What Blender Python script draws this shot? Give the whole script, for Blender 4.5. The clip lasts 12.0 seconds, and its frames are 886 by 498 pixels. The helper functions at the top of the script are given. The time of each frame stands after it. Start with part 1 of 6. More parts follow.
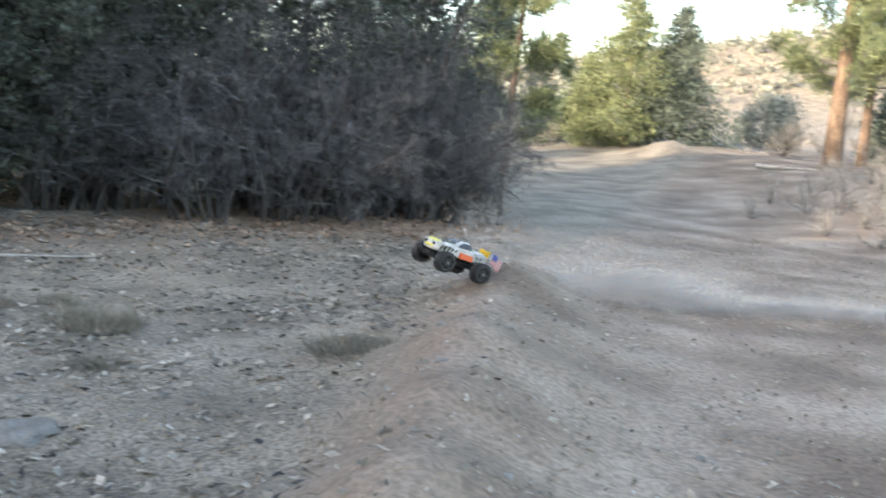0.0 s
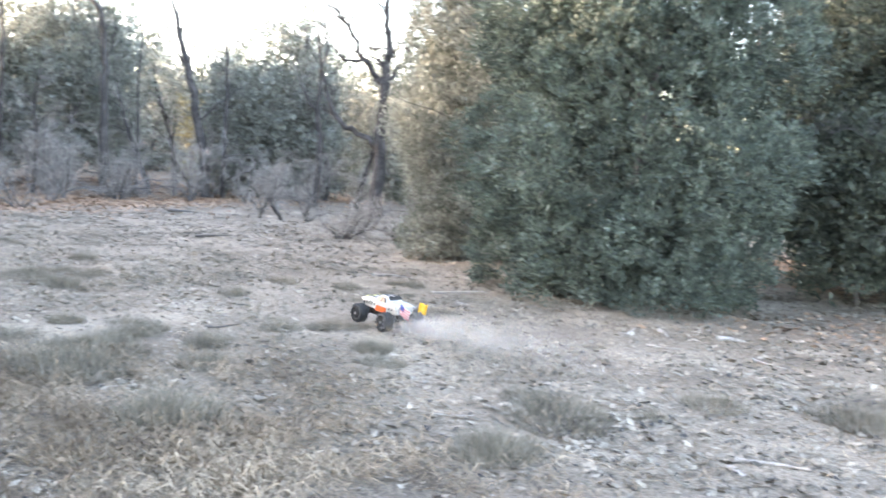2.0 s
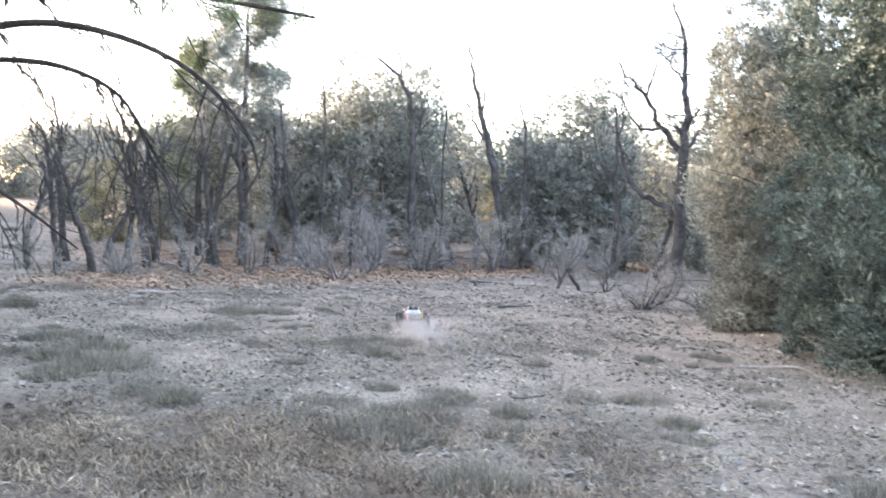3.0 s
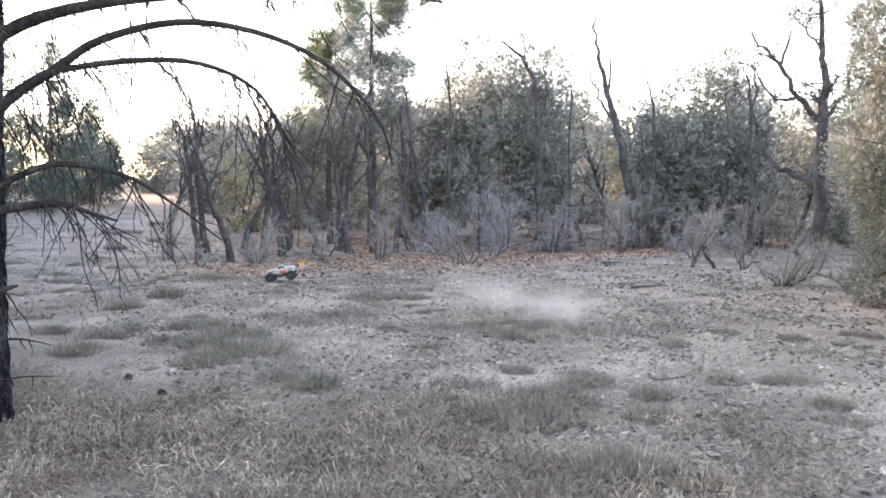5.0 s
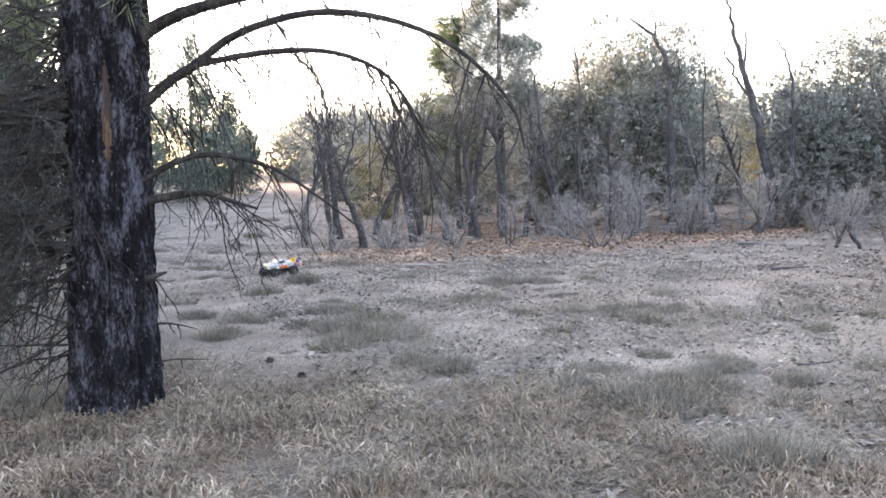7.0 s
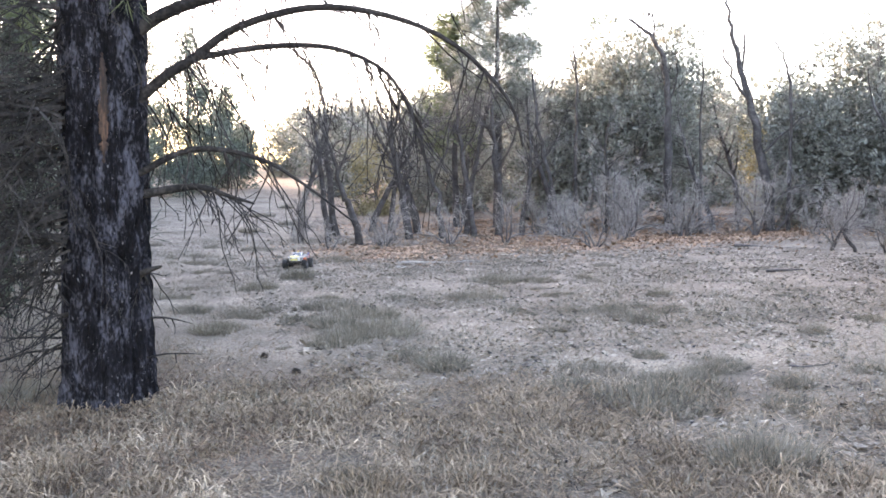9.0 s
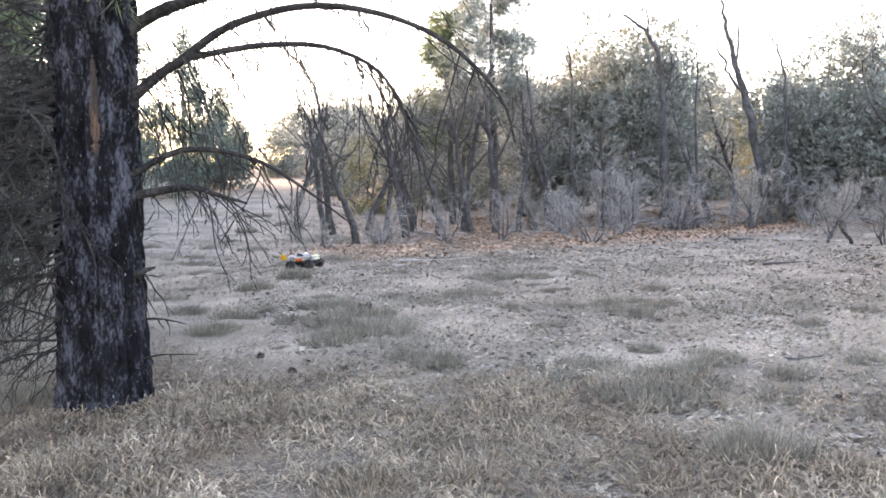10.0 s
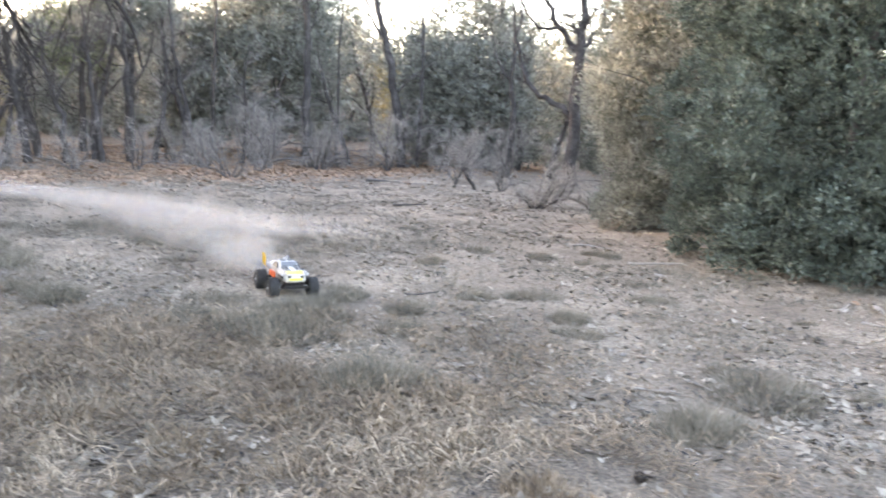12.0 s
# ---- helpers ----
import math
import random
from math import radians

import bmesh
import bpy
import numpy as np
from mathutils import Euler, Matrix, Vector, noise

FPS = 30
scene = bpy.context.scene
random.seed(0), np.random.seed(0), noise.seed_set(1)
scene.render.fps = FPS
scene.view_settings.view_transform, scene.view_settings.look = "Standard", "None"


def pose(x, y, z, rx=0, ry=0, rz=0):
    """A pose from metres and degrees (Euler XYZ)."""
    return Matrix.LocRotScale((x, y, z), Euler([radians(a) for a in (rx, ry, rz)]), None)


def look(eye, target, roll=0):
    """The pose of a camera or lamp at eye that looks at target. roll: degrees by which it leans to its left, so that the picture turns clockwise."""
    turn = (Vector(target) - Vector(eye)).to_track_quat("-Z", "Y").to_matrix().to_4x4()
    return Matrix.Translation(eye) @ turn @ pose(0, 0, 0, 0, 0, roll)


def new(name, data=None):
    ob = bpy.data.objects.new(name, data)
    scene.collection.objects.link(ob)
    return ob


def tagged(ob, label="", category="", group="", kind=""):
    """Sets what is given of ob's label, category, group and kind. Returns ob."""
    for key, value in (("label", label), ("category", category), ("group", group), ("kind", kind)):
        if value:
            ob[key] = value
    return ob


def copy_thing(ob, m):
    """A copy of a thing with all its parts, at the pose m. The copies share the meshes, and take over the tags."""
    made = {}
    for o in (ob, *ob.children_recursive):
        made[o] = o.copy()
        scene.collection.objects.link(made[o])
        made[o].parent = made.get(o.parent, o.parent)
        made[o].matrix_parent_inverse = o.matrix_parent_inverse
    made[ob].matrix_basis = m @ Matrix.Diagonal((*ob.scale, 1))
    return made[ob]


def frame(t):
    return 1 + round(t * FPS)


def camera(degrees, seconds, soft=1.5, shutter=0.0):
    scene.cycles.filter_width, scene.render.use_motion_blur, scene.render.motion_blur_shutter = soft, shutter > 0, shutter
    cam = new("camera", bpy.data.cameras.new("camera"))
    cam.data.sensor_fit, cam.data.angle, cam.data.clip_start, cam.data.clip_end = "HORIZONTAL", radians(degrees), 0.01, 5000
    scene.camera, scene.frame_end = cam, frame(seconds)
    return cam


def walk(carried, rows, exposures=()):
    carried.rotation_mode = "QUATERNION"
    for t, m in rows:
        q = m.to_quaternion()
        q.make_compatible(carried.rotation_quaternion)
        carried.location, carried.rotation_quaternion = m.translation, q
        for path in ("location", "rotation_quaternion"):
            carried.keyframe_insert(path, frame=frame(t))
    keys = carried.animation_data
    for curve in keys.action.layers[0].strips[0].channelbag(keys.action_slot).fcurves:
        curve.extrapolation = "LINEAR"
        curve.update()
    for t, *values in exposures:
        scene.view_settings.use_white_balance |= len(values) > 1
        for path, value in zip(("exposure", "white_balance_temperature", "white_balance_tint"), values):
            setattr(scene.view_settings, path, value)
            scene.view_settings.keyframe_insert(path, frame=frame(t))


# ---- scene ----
cam = camera(47.9, 12.0, soft=1.7, shutter=0.24)


def aim(x, y, z, yaw, pitch, roll):
    """A camera pose: yaw to the left from +y, pitch up, roll as look() takes it."""
    a, b = radians(yaw), radians(pitch)
    way = Vector((-math.sin(a) * math.cos(b), math.cos(a) * math.cos(b), math.sin(b)))
    eye = Vector((x, y, z))
    return look(eye, eye + way, roll)


PATH = [
    (0, 0.140, 0.000, 1.630, -7.45, -7.77, 4.77),
    (0.2, 0.130, 0.020, 1.630, -2.27, -7.48, 4.87),
    (0.5, 0.108, 0.044, 1.632, 5.40, -7.78, 5.46),
    (1, -0.017, 0.187, 1.562, 15.94, -8.94, 6.06),
    (1.5, -0.084, 0.199, 1.551, 28.00, -7.62, 4.47),
    (2, -0.180, 0.220, 1.530, 41.11, -5.28, 3.25),
    (2.5, -0.243, 0.199, 1.529, 50.56, -5.05, 2.68),
    (3, -0.222, 0.163, 1.552, 58.11, -2.05, 1.74),
    (3.5, -0.243, 0.149, 1.548, 61.26, -2.02, 1.62),
    (5.5, -0.282, 0.132, 1.542, 67.20, -3.35, -1.03),
    (6, -0.297, 0.127, 1.537, 69.90, -3.62, -1.55),
    (6.5, -0.303, 0.121, 1.540, 72.38, -3.60, -1.55),
    (8.5, -0.312, 0.103, 1.534, 73.09, -4.11, -1.30),
    (9, -0.320, 0.114, 1.536, 72.54, -4.02, -0.62),
    (9.5, -0.314, 0.123, 1.533, 73.02, -3.90, -0.71),
    (10, -0.313, 0.143, 1.530, 72.43, -4.15, -1.43),
    (10.5, -0.318, 0.161, 1.524, 70.62, -4.32, -2.48),
    (11, -0.309, 0.184, 1.528, 67.54, -4.48, -3.10),
    (11.5, -0.286, 0.199, 1.536, 60.86, -5.80, -1.01),
    (12, -0.253, 0.221, 1.521, 51.99, -7.57, 2.56),
]
# seconds, stops, white balance and tint: the phone brightens and warms its picture as it turns
EXPOSURES = [(0, 2.88, 6850, 10), (0.5, 3.4, 6950, 16), (1.5, 3.85, 7000, 17), (2.1, 4.12, 7050, 18), (3.2, 3.7, 7050, 21), (5.5, 3.62, 7250, 24), (9.0, 3.74, 7300, 25), (12, 3.8, 7550, 22)]
walk(cam, [(r[0], aim(*r[1:])) for r in PATH], EXPOSURES)

# ---- light: a low sun behind woods added unseen to the south-west, and the sky ----
SUN_ELEVATION, SUN_BEARING = 11.0, 240.0
world = bpy.data.worlds.new("sky")
scene.world = world
world.use_nodes = True
sky = world.node_tree.nodes.new("ShaderNodeTexSky")
sky.sky_type, sky.sun_disc = "NISHITA", False
sky.sun_elevation, sky.sun_rotation = radians(SUN_ELEVATION), radians(SUN_BEARING)
sky.air_density, sky.dust_density, sky.ozone_density = 0.8, 1.2, 0.4
world.node_tree.nodes["Background"].inputs["Strength"].default_value = 0.15
world.node_tree.links.new(sky.outputs[0], world.node_tree.nodes["Background"].inputs["Color"])
sun = new("sun", bpy.data.lights.new("sun", "SUN"))
sun.data.energy, sun.data.angle, sun.data.color = 2.0, radians(0.6), (1.0, 0.86, 0.68)
b, e = radians(SUN_BEARING), radians(SUN_ELEVATION)
sun.matrix_world = look(
    (math.sin(b) * math.cos(e) * 50, math.cos(b) * math.cos(e) * 50, math.sin(e) * 50), (0, 0, 0))


# ---- materials ----
def material(name, colours, rough=0.9, scale=6.0, fine=60.0, bump=0.3, island=0.0, rand=0.0, metal=0.0,
             spots=None, stretch=(1, 1, 1), through_light=0.0, coat=0.0):
    """Noise at two scales between colours; island and rand: how far single pieces vary in brightness."""
    m = bpy.data.materials.new(name)
    m.use_nodes = True
    n, l = m.node_tree.nodes, m.node_tree.links
    p = n["Principled BSDF"]
    co = n.new("ShaderNodeTexCoord")
    mp = n.new("ShaderNodeMapping")
    mp.inputs["Scale"].default_value = stretch
    l.new(co.outputs["Object"], mp.inputs["Vector"])
    big, small = n.new("ShaderNodeTexNoise"), n.new("ShaderNodeTexNoise")
    for t, s, d in ((big, scale, 4), (small, fine, 3)):
        t.inputs["Scale"].default_value, t.inputs["Detail"].default_value = s, d
        l.new(mp.outputs[0], t.inputs["Vector"])
    add = n.new("ShaderNodeMath")
    add.operation = "MULTIPLY_ADD"
    add.inputs[1].default_value = 0.45
    l.new(small.outputs["Fac"], add.inputs[0])
    half = n.new("ShaderNodeMath")
    half.operation = "MULTIPLY"
    half.inputs[1].default_value = 0.55
    l.new(big.outputs["Fac"], half.inputs[0])
    l.new(half.outputs[0], add.inputs[2])
    ramp = n.new("ShaderNodeValToRGB")
    el = ramp.color_ramp.elements
    while len(el) < len(colours):
        el.new(0.5)
    for i, c in enumerate(colours):
        el[i].position = 0.36 + 0.28 * i / max(1, len(colours) - 1)
        el[i].color = (*c, 1)
    l.new(add.outputs[0], ramp.inputs[0])
    out = ramp.outputs[0]
    if spots:
        colour, size, amount = spots
        v = n.new("ShaderNodeTexNoise")
        v.inputs["Scale"].default_value, v.inputs["Detail"].default_value = size, 5
        l.new(mp.outputs[0], v.inputs["Vector"])
        r = n.new("ShaderNodeMapRange")
        r.inputs["From Min"].default_value, r.inputs["From Max"].default_value = 1 - amount, 1 - amount + 0.08
        l.new(v.outputs["Fac"], r.inputs["Value"])
        mix = n.new("ShaderNodeMix")
        mix.data_type = "RGBA"
        l.new(r.outputs[0], mix.inputs["Factor"])
        l.new(out, mix.inputs[6])
        mix.inputs[7].default_value = (*colour, 1)
        out = mix.outputs[2]
    for source, amount in (("island", island), ("rand", rand)):
        if amount:
            if source == "island":
                value = n.new("ShaderNodeNewGeometry").outputs["Random Per Island"]
            else:
                value = n.new("ShaderNodeObjectInfo").outputs["Random"]
            r = n.new("ShaderNodeMapRange")
            r.inputs["To Min"].default_value, r.inputs["To Max"].default_value = 1 - amount, 1 + amount
            l.new(value, r.inputs["Value"])
            hsv = n.new("ShaderNodeHueSaturation")
            l.new(r.outputs[0], hsv.inputs["Value"])
            l.new(out, hsv.inputs["Color"])
            out = hsv.outputs[0]
    l.new(out, p.inputs["Base Color"])
    p.inputs["Roughness"].default_value, p.inputs["Metallic"].default_value = rough, metal
    p.inputs["Coat Weight"].default_value = coat
    if bump:
        bp = n.new("ShaderNodeBump")
        bp.inputs["Strength"].default_value, bp.inputs["Distance"].default_value = bump, 0.01
        l.new(add.outputs[0], bp.inputs["Height"])
        l.new(bp.outputs[0], p.inputs["Normal"])
    if through_light:
        tr = n.new("ShaderNodeBsdfTranslucent")
        l.new(out, tr.inputs["Color"])
        mx = n.new("ShaderNodeMixShader")
        mx.inputs[0].default_value = through_light
        l.new(p.outputs[0], mx.inputs[1])
        l.new(tr.outputs[0], mx.inputs[2])
        l.new(mx.outputs[0], n["Material Output"].inputs["Surface"])
    return m


def ground_material():
    """Dry soil; the sheet's own weights say where the road, the leaf litter and the straw lie."""
    m = bpy.data.materials.new("dry_ground")
    m.use_nodes = True
    n, l = m.node_tree.nodes, m.node_tree.links
    p = n["Principled BSDF"]
    p.inputs["Roughness"].default_value = 0.95
    geo = n.new("ShaderNodeNewGeometry")

    def noise_at(scale, detail=5, stretch=None):
        t = n.new("ShaderNodeTexNoise")
        t.inputs["Scale"].default_value, t.inputs["Detail"].default_value = scale, detail
        if stretch:
            mp = n.new("ShaderNodeMapping")
            mp.inputs["Scale"].default_value = stretch
            l.new(geo.outputs["Position"], mp.inputs["Vector"])
            l.new(mp.outputs[0], t.inputs["Vector"])
        else:
            l.new(geo.outputs["Position"], t.inputs["Vector"])
        return t.outputs["Fac"]

    def ramp(fac, *stops):
        r = n.new("ShaderNodeValToRGB")
        while len(r.color_ramp.elements) < len(stops):
            r.color_ramp.elements.new(0.5)
        for e_, (at, c) in zip(r.color_ramp.elements, stops):
            e_.position, e_.color = at, (*c, 1)
        l.new(fac, r.inputs[0])
        return r.outputs[0]

    def mixed(fac, a, b_, how="MIX"):
        x = n.new("ShaderNodeMix")
        x.data_type, x.blend_type = "RGBA", how
        if isinstance(fac, float):
            x.inputs["Factor"].default_value = fac
        else:
            l.new(fac, x.inputs["Factor"])
        l.new(a, x.inputs[6])
        l.new(b_, x.inputs[7])
        return x.outputs[2]

    def weight(name):
        a = n.new("ShaderNodeAttribute")
        a.attribute_name = name
        return a.outputs["Fac"]

    def threshold(fac, lo, hi):
        r = n.new("ShaderNodeMapRange")
        r.inputs["From Min"].default_value, r.inputs["From Max"].default_value = lo, hi
        l.new(fac, r.inputs["Value"])
        return r.outputs[0]

    soil = ramp(noise_at(1.1), (0.32, SOIL[0]), (0.5, SOIL[1]), (0.68, SOIL[2]))
    grain = ramp(noise_at(38, 6), (0.36, (0.5, 0.49, 0.48)), (0.5, (0.98, 0.97, 0.96)), (0.64, (1.3, 1.3, 1.3)))
    soil = mixed(1.0, soil, grain, "MULTIPLY")
    road = ramp(noise_at(0.8, 6), (0.35, ROAD[0]), (0.5, ROAD[1]), (0.66, ROAD[2]))
    road = mixed(0.6, road, ramp(noise_at(26, 5), (0.36, (0.55, 0.54, 0.53)), (0.62, (1.3, 1.3, 1.3))), "MULTIPLY")
    litter = ramp(noise_at(30, 4), (0.34, (0.07, 0.045, 0.03)), (0.5, (0.24, 0.155, 0.10)), (0.66, (0.40, 0.29, 0.20)))
    # straw bed kept darker than its blades: shade of the gaps put into colour
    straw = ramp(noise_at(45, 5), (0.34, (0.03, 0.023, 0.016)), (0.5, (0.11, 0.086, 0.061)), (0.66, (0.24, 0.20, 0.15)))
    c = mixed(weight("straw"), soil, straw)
    c = mixed(weight("litter"), c, litter)
    c = mixed(weight("road"), c, road)
    pebbles = threshold(noise_at(24, 2), 0.71, 0.75)
    pale = n.new("ShaderNodeRGB")
    pale.outputs[0].default_value = (0.38, 0.355, 0.33, 1)
    c = mixed(pebbles, c, pale.outputs[0])
    l.new(c, p.inputs["Base Color"])
    bp = n.new("ShaderNodeBump")
    bp.inputs["Strength"].default_value, bp.inputs["Distance"].default_value = 0.7, 0.03
    l.new(noise_at(30, 6), bp.inputs["Height"])
    l.new(bp.outputs[0], p.inputs["Normal"])
    return m


def dust_material():
    m = bpy.data.materials.new("airborne_dust")
    m.use_nodes = True
    n, l = m.node_tree.nodes, m.node_tree.links
    p = n["Principled BSDF"]
    p.inputs["Base Color"].default_value, p.inputs["Roughness"].default_value = (0.74, 0.67, 0.62, 1), 1.0
    clear, mx, tr = n.new("ShaderNodeBsdfTransparent"), n.new("ShaderNodeMixShader"), n.new("ShaderNodeBsdfTranslucent")
    tr.inputs["Color"].default_value = (0.74, 0.67, 0.62, 1)
    both = n.new("ShaderNodeMixShader")
    l.new(p.outputs[0], both.inputs[1])
    l.new(tr.outputs[0], both.inputs[2])
    mx.inputs[0].default_value = 0.15
    l.new(clear.outputs[0], mx.inputs[1])
    l.new(both.outputs[0], mx.inputs[2])
    l.new(mx.outputs[0], n["Material Output"].inputs["Surface"])
    return m


SOIL = ((0.132, 0.107, 0.081), (0.213, 0.179, 0.138), (0.287, 0.248, 0.195))
ROAD = ((0.145, 0.10, 0.07), (0.225, 0.165, 0.121), (0.33, 0.258, 0.20))
M_GROUND = ground_material()
M_DUST = dust_material()
M_JUNIPER = material("juniper_leaves", [(0.028, 0.039, 0.031), (0.085, 0.11, 0.088), (0.205, 0.236, 0.2)], 0.75, 4.2, 14, 0, island=0.4, through_light=0.15)
M_JUNIPER_GREY = material("juniper_grey_leaves", [(0.11, 0.118, 0.094), (0.215, 0.222, 0.188), (0.34, 0.345, 0.305)], 0.8, 2.6, 9, 0, island=0.4, through_light=0.3)
M_DUFF = material("pine_needle_duff", [(0.045, 0.027, 0.016), (0.135, 0.085, 0.052), (0.27, 0.185, 0.12)], 0.85, 1.5, 18, 0, island=0.45)
M_OAK_DARK = material("dark_evergreen_leaves", [(0.022, 0.03, 0.022), (0.072, 0.088, 0.066), (0.17, 0.19, 0.15)], 0.75, 3.2, 12, 0, island=0.45, through_light=0.2)
M_NEEDLE = material("pine_needles", [(0.07, 0.09, 0.045), (0.14, 0.165, 0.08), (0.23, 0.25, 0.13)], 0.6, 1.2, 9, 0, island=0.45, through_light=0.3)
M_YELLOW = material("yellow_leaves", [(0.15, 0.13, 0.065), (0.25, 0.22, 0.12), (0.34, 0.305, 0.19)], 0.8, 1.6, 9, 0, island=0.4, through_light=0.35)
M_TWIG = material("bare_twigs", [(0.16, 0.143, 0.127), (0.27, 0.246, 0.222), (0.385, 0.356, 0.327)], 0.9, 3, 30, 0, island=0.4, rand=0.15)
M_TWIG_DARK = material("dark_branches", [(0.045, 0.04, 0.037), (0.095, 0.085, 0.08), (0.17, 0.155, 0.146)], 0.92, 4, 30, 0.3, island=0.25)
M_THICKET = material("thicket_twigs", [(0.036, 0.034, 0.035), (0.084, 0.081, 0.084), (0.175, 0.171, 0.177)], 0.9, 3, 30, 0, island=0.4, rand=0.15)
M_OAK_BARK = material("oak_bark", [(0.03, 0.027, 0.026), (0.065, 0.059, 0.056), (0.12, 0.11, 0.106)], 0.92, 5, 30, 0.4)
M_BOUGH = material("dark_pine_limbs", [(0.012, 0.011, 0.011), (0.028, 0.025, 0.024), (0.06, 0.054, 0.051)], 0.9, 6, 40, 0.4)
M_CHAR = material("charred_bark", [(0.0015, 0.0015, 0.002), (0.009, 0.008, 0.01), (0.07, 0.069, 0.083)], 0.85, 9, 55, 1.0,
                  spots=((0.22, 0.215, 0.225), 62, 0.33), stretch=(1, 1, 0.45))
for m in (M_CHAR, M_BOUGH, M_OAK_BARK):
    m.node_tree.nodes["Principled BSDF"].inputs["Specular IOR Level"].default_value = 0.12
M_ORANGE_BARK = material("orange_inner_bark", [(0.006, 0.004, 0.003), (0.028, 0.014, 0.009), (0.1, 0.052, 0.029)], 0.85, 9, 50, 0.8, stretch=(1, 1, 0.3))
M_PINE_BARK = material("ponderosa_bark", [(0.045, 0.029, 0.02), (0.11, 0.072, 0.05), (0.2, 0.138, 0.097)], 0.9, 5, 30, 0.6, stretch=(1, 1, 0.4))
M_STICK = material("bleached_sticks", [(0.22, 0.195, 0.17), (0.34, 0.31, 0.275), (0.46, 0.43, 0.39)], 0.85, 9, 60, 0.4)
M_STONE = material("pale_stone", [(0.12, 0.11, 0.095), (0.19, 0.175, 0.155), (0.26, 0.245, 0.22)], 0.9, 8, 60, 0.5, rand=0.2)
# for the charred wood, and for the specks that imitate chip shadows
M_COAL_SPECK = material("charred_wood", [(0.012, 0.011, 0.011), (0.03, 0.028, 0.027), (0.06, 0.056, 0.054)], 0.8, 9, 60, 0.5)
M_CONE = material("pine_cone_scales", [(0.025, 0.02, 0.017), (0.055, 0.045, 0.038), (0.11, 0.09, 0.078)], 0.85, 9, 60, 0.4)
M_SAGE = material("grey_sage", [(0.105, 0.092, 0.071), (0.188, 0.167, 0.131), (0.28, 0.253, 0.205)], 0.9, 3, 20, 0, island=0.45, rand=0.15)
M_STRAW = material("dry_straw", [(0.075, 0.052, 0.033), (0.215, 0.16, 0.107), (0.44, 0.35, 0.25)], 0.85, 1.2, 18, 0, island=0.5)
M_CHIP = material("ground_chips", [(0.095, 0.078, 0.058), (0.22, 0.19, 0.149), (0.36, 0.32, 0.262)], 0.9, 2, 15, 0, island=0.5)
M_LEAF = material("oak_leaf_litter", [(0.14, 0.08, 0.045), (0.32, 0.2, 0.125), (0.48, 0.345, 0.24)], 0.85, 2, 15, 0, island=0.5)
M_TYRE = material("black_rubber", [(0.012, 0.012, 0.013), (0.022, 0.022, 0.023), (0.05, 0.047, 0.044)], 0.75, 20, 120, 0.3)
M_RIM = material("black_plastic", [(0.015, 0.015, 0.016), (0.03, 0.03, 0.032)], 0.4, 20, 120, 0.1)
M_METAL = material("grey_metal", [(0.30, 0.30, 0.31), (0.45, 0.45, 0.46)], 0.35, 20, 120, 0.1, metal=1.0)
M_WHITE = material("white_body_paint", [(0.33, 0.31, 0.29), (0.52, 0.50, 0.47), (0.66, 0.645, 0.62)], 0.5, 12, 70, 0.05, coat=0.1)
M_GREY = material("grey_body_paint", [(0.30, 0.30, 0.30), (0.42, 0.42, 0.41)], 0.4, 9, 60, 0.05)
M_ORANGE = material("orange_paint", [(0.55, 0.085, 0.02), (0.75, 0.13, 0.03)], 0.4, 9, 60, 0.05, coat=0.2)
M_LEMON = material("yellow_paint", [(0.68, 0.58, 0.07), (0.80, 0.70, 0.14)], 0.4, 9, 60, 0.05, coat=0.2)
M_BLACK = material("black_graphics", [(0.012, 0.012, 0.013), (0.025, 0.025, 0.026)], 0.3, 9, 60, 0)
M_GLASS = material("tinted_plastic", [(0.10, 0.11, 0.12), (0.16, 0.17, 0.18)], 0.12, 9, 60, 0, coat=0.6)
M_FLAG = material("yellow_flag_cloth", [(0.80, 0.47, 0.03), (0.90, 0.58, 0.06)], 0.8, 14, 90, 0.2, through_light=0.4)
M_FLAG_WHITE = material("white_flag_cloth", [(0.66, 0.64, 0.64), (0.78, 0.76, 0.76)], 0.8, 14, 90, 0.2, through_light=0.3)
M_FLAG_RED = material("red_flag_stripes", [(0.45, 0.06, 0.07), (0.55, 0.09, 0.10)], 0.8, 14, 90, 0.2)
M_FLAG_BLUE = material("blue_flag_field", [(0.04, 0.06, 0.22), (0.07, 0.09, 0.30)], 0.8, 14, 90, 0.2)


# ---- mesh helpers ----
def mesh_of(name, verts, faces, mat, smooth=False):
    """A mesh from arrays: verts (n, 3), faces (m, k) of one size."""
    me = bpy.data.meshes.new(name)
    v, f = np.asarray(verts, np.float32), np.asarray(faces, np.int32)
    me.vertices.add(len(v))
    me.vertices.foreach_set("co", v.ravel())
    me.loops.add(f.size)
    me.loops.foreach_set("vertex_index", f.ravel())
    me.polygons.add(len(f))
    me.polygons.foreach_set("loop_start", np.arange(0, f.size, f.shape[1], dtype=np.int32))
    me.polygons.foreach_set("use_smooth", np.full(len(f), smooth))
    me.update(calc_edges=True)
    me.materials.append(mat)
    return me


def put_part(name, me, parent=None, label=""):
    ob = new(name, me)
    ob.parent = parent
    if label:
        ob["label"] = label
    if name in ("canopy", "bough", "twig_spray", "crown", "needles", "shell"):
        ob["kind"] = "stuff"
    return ob


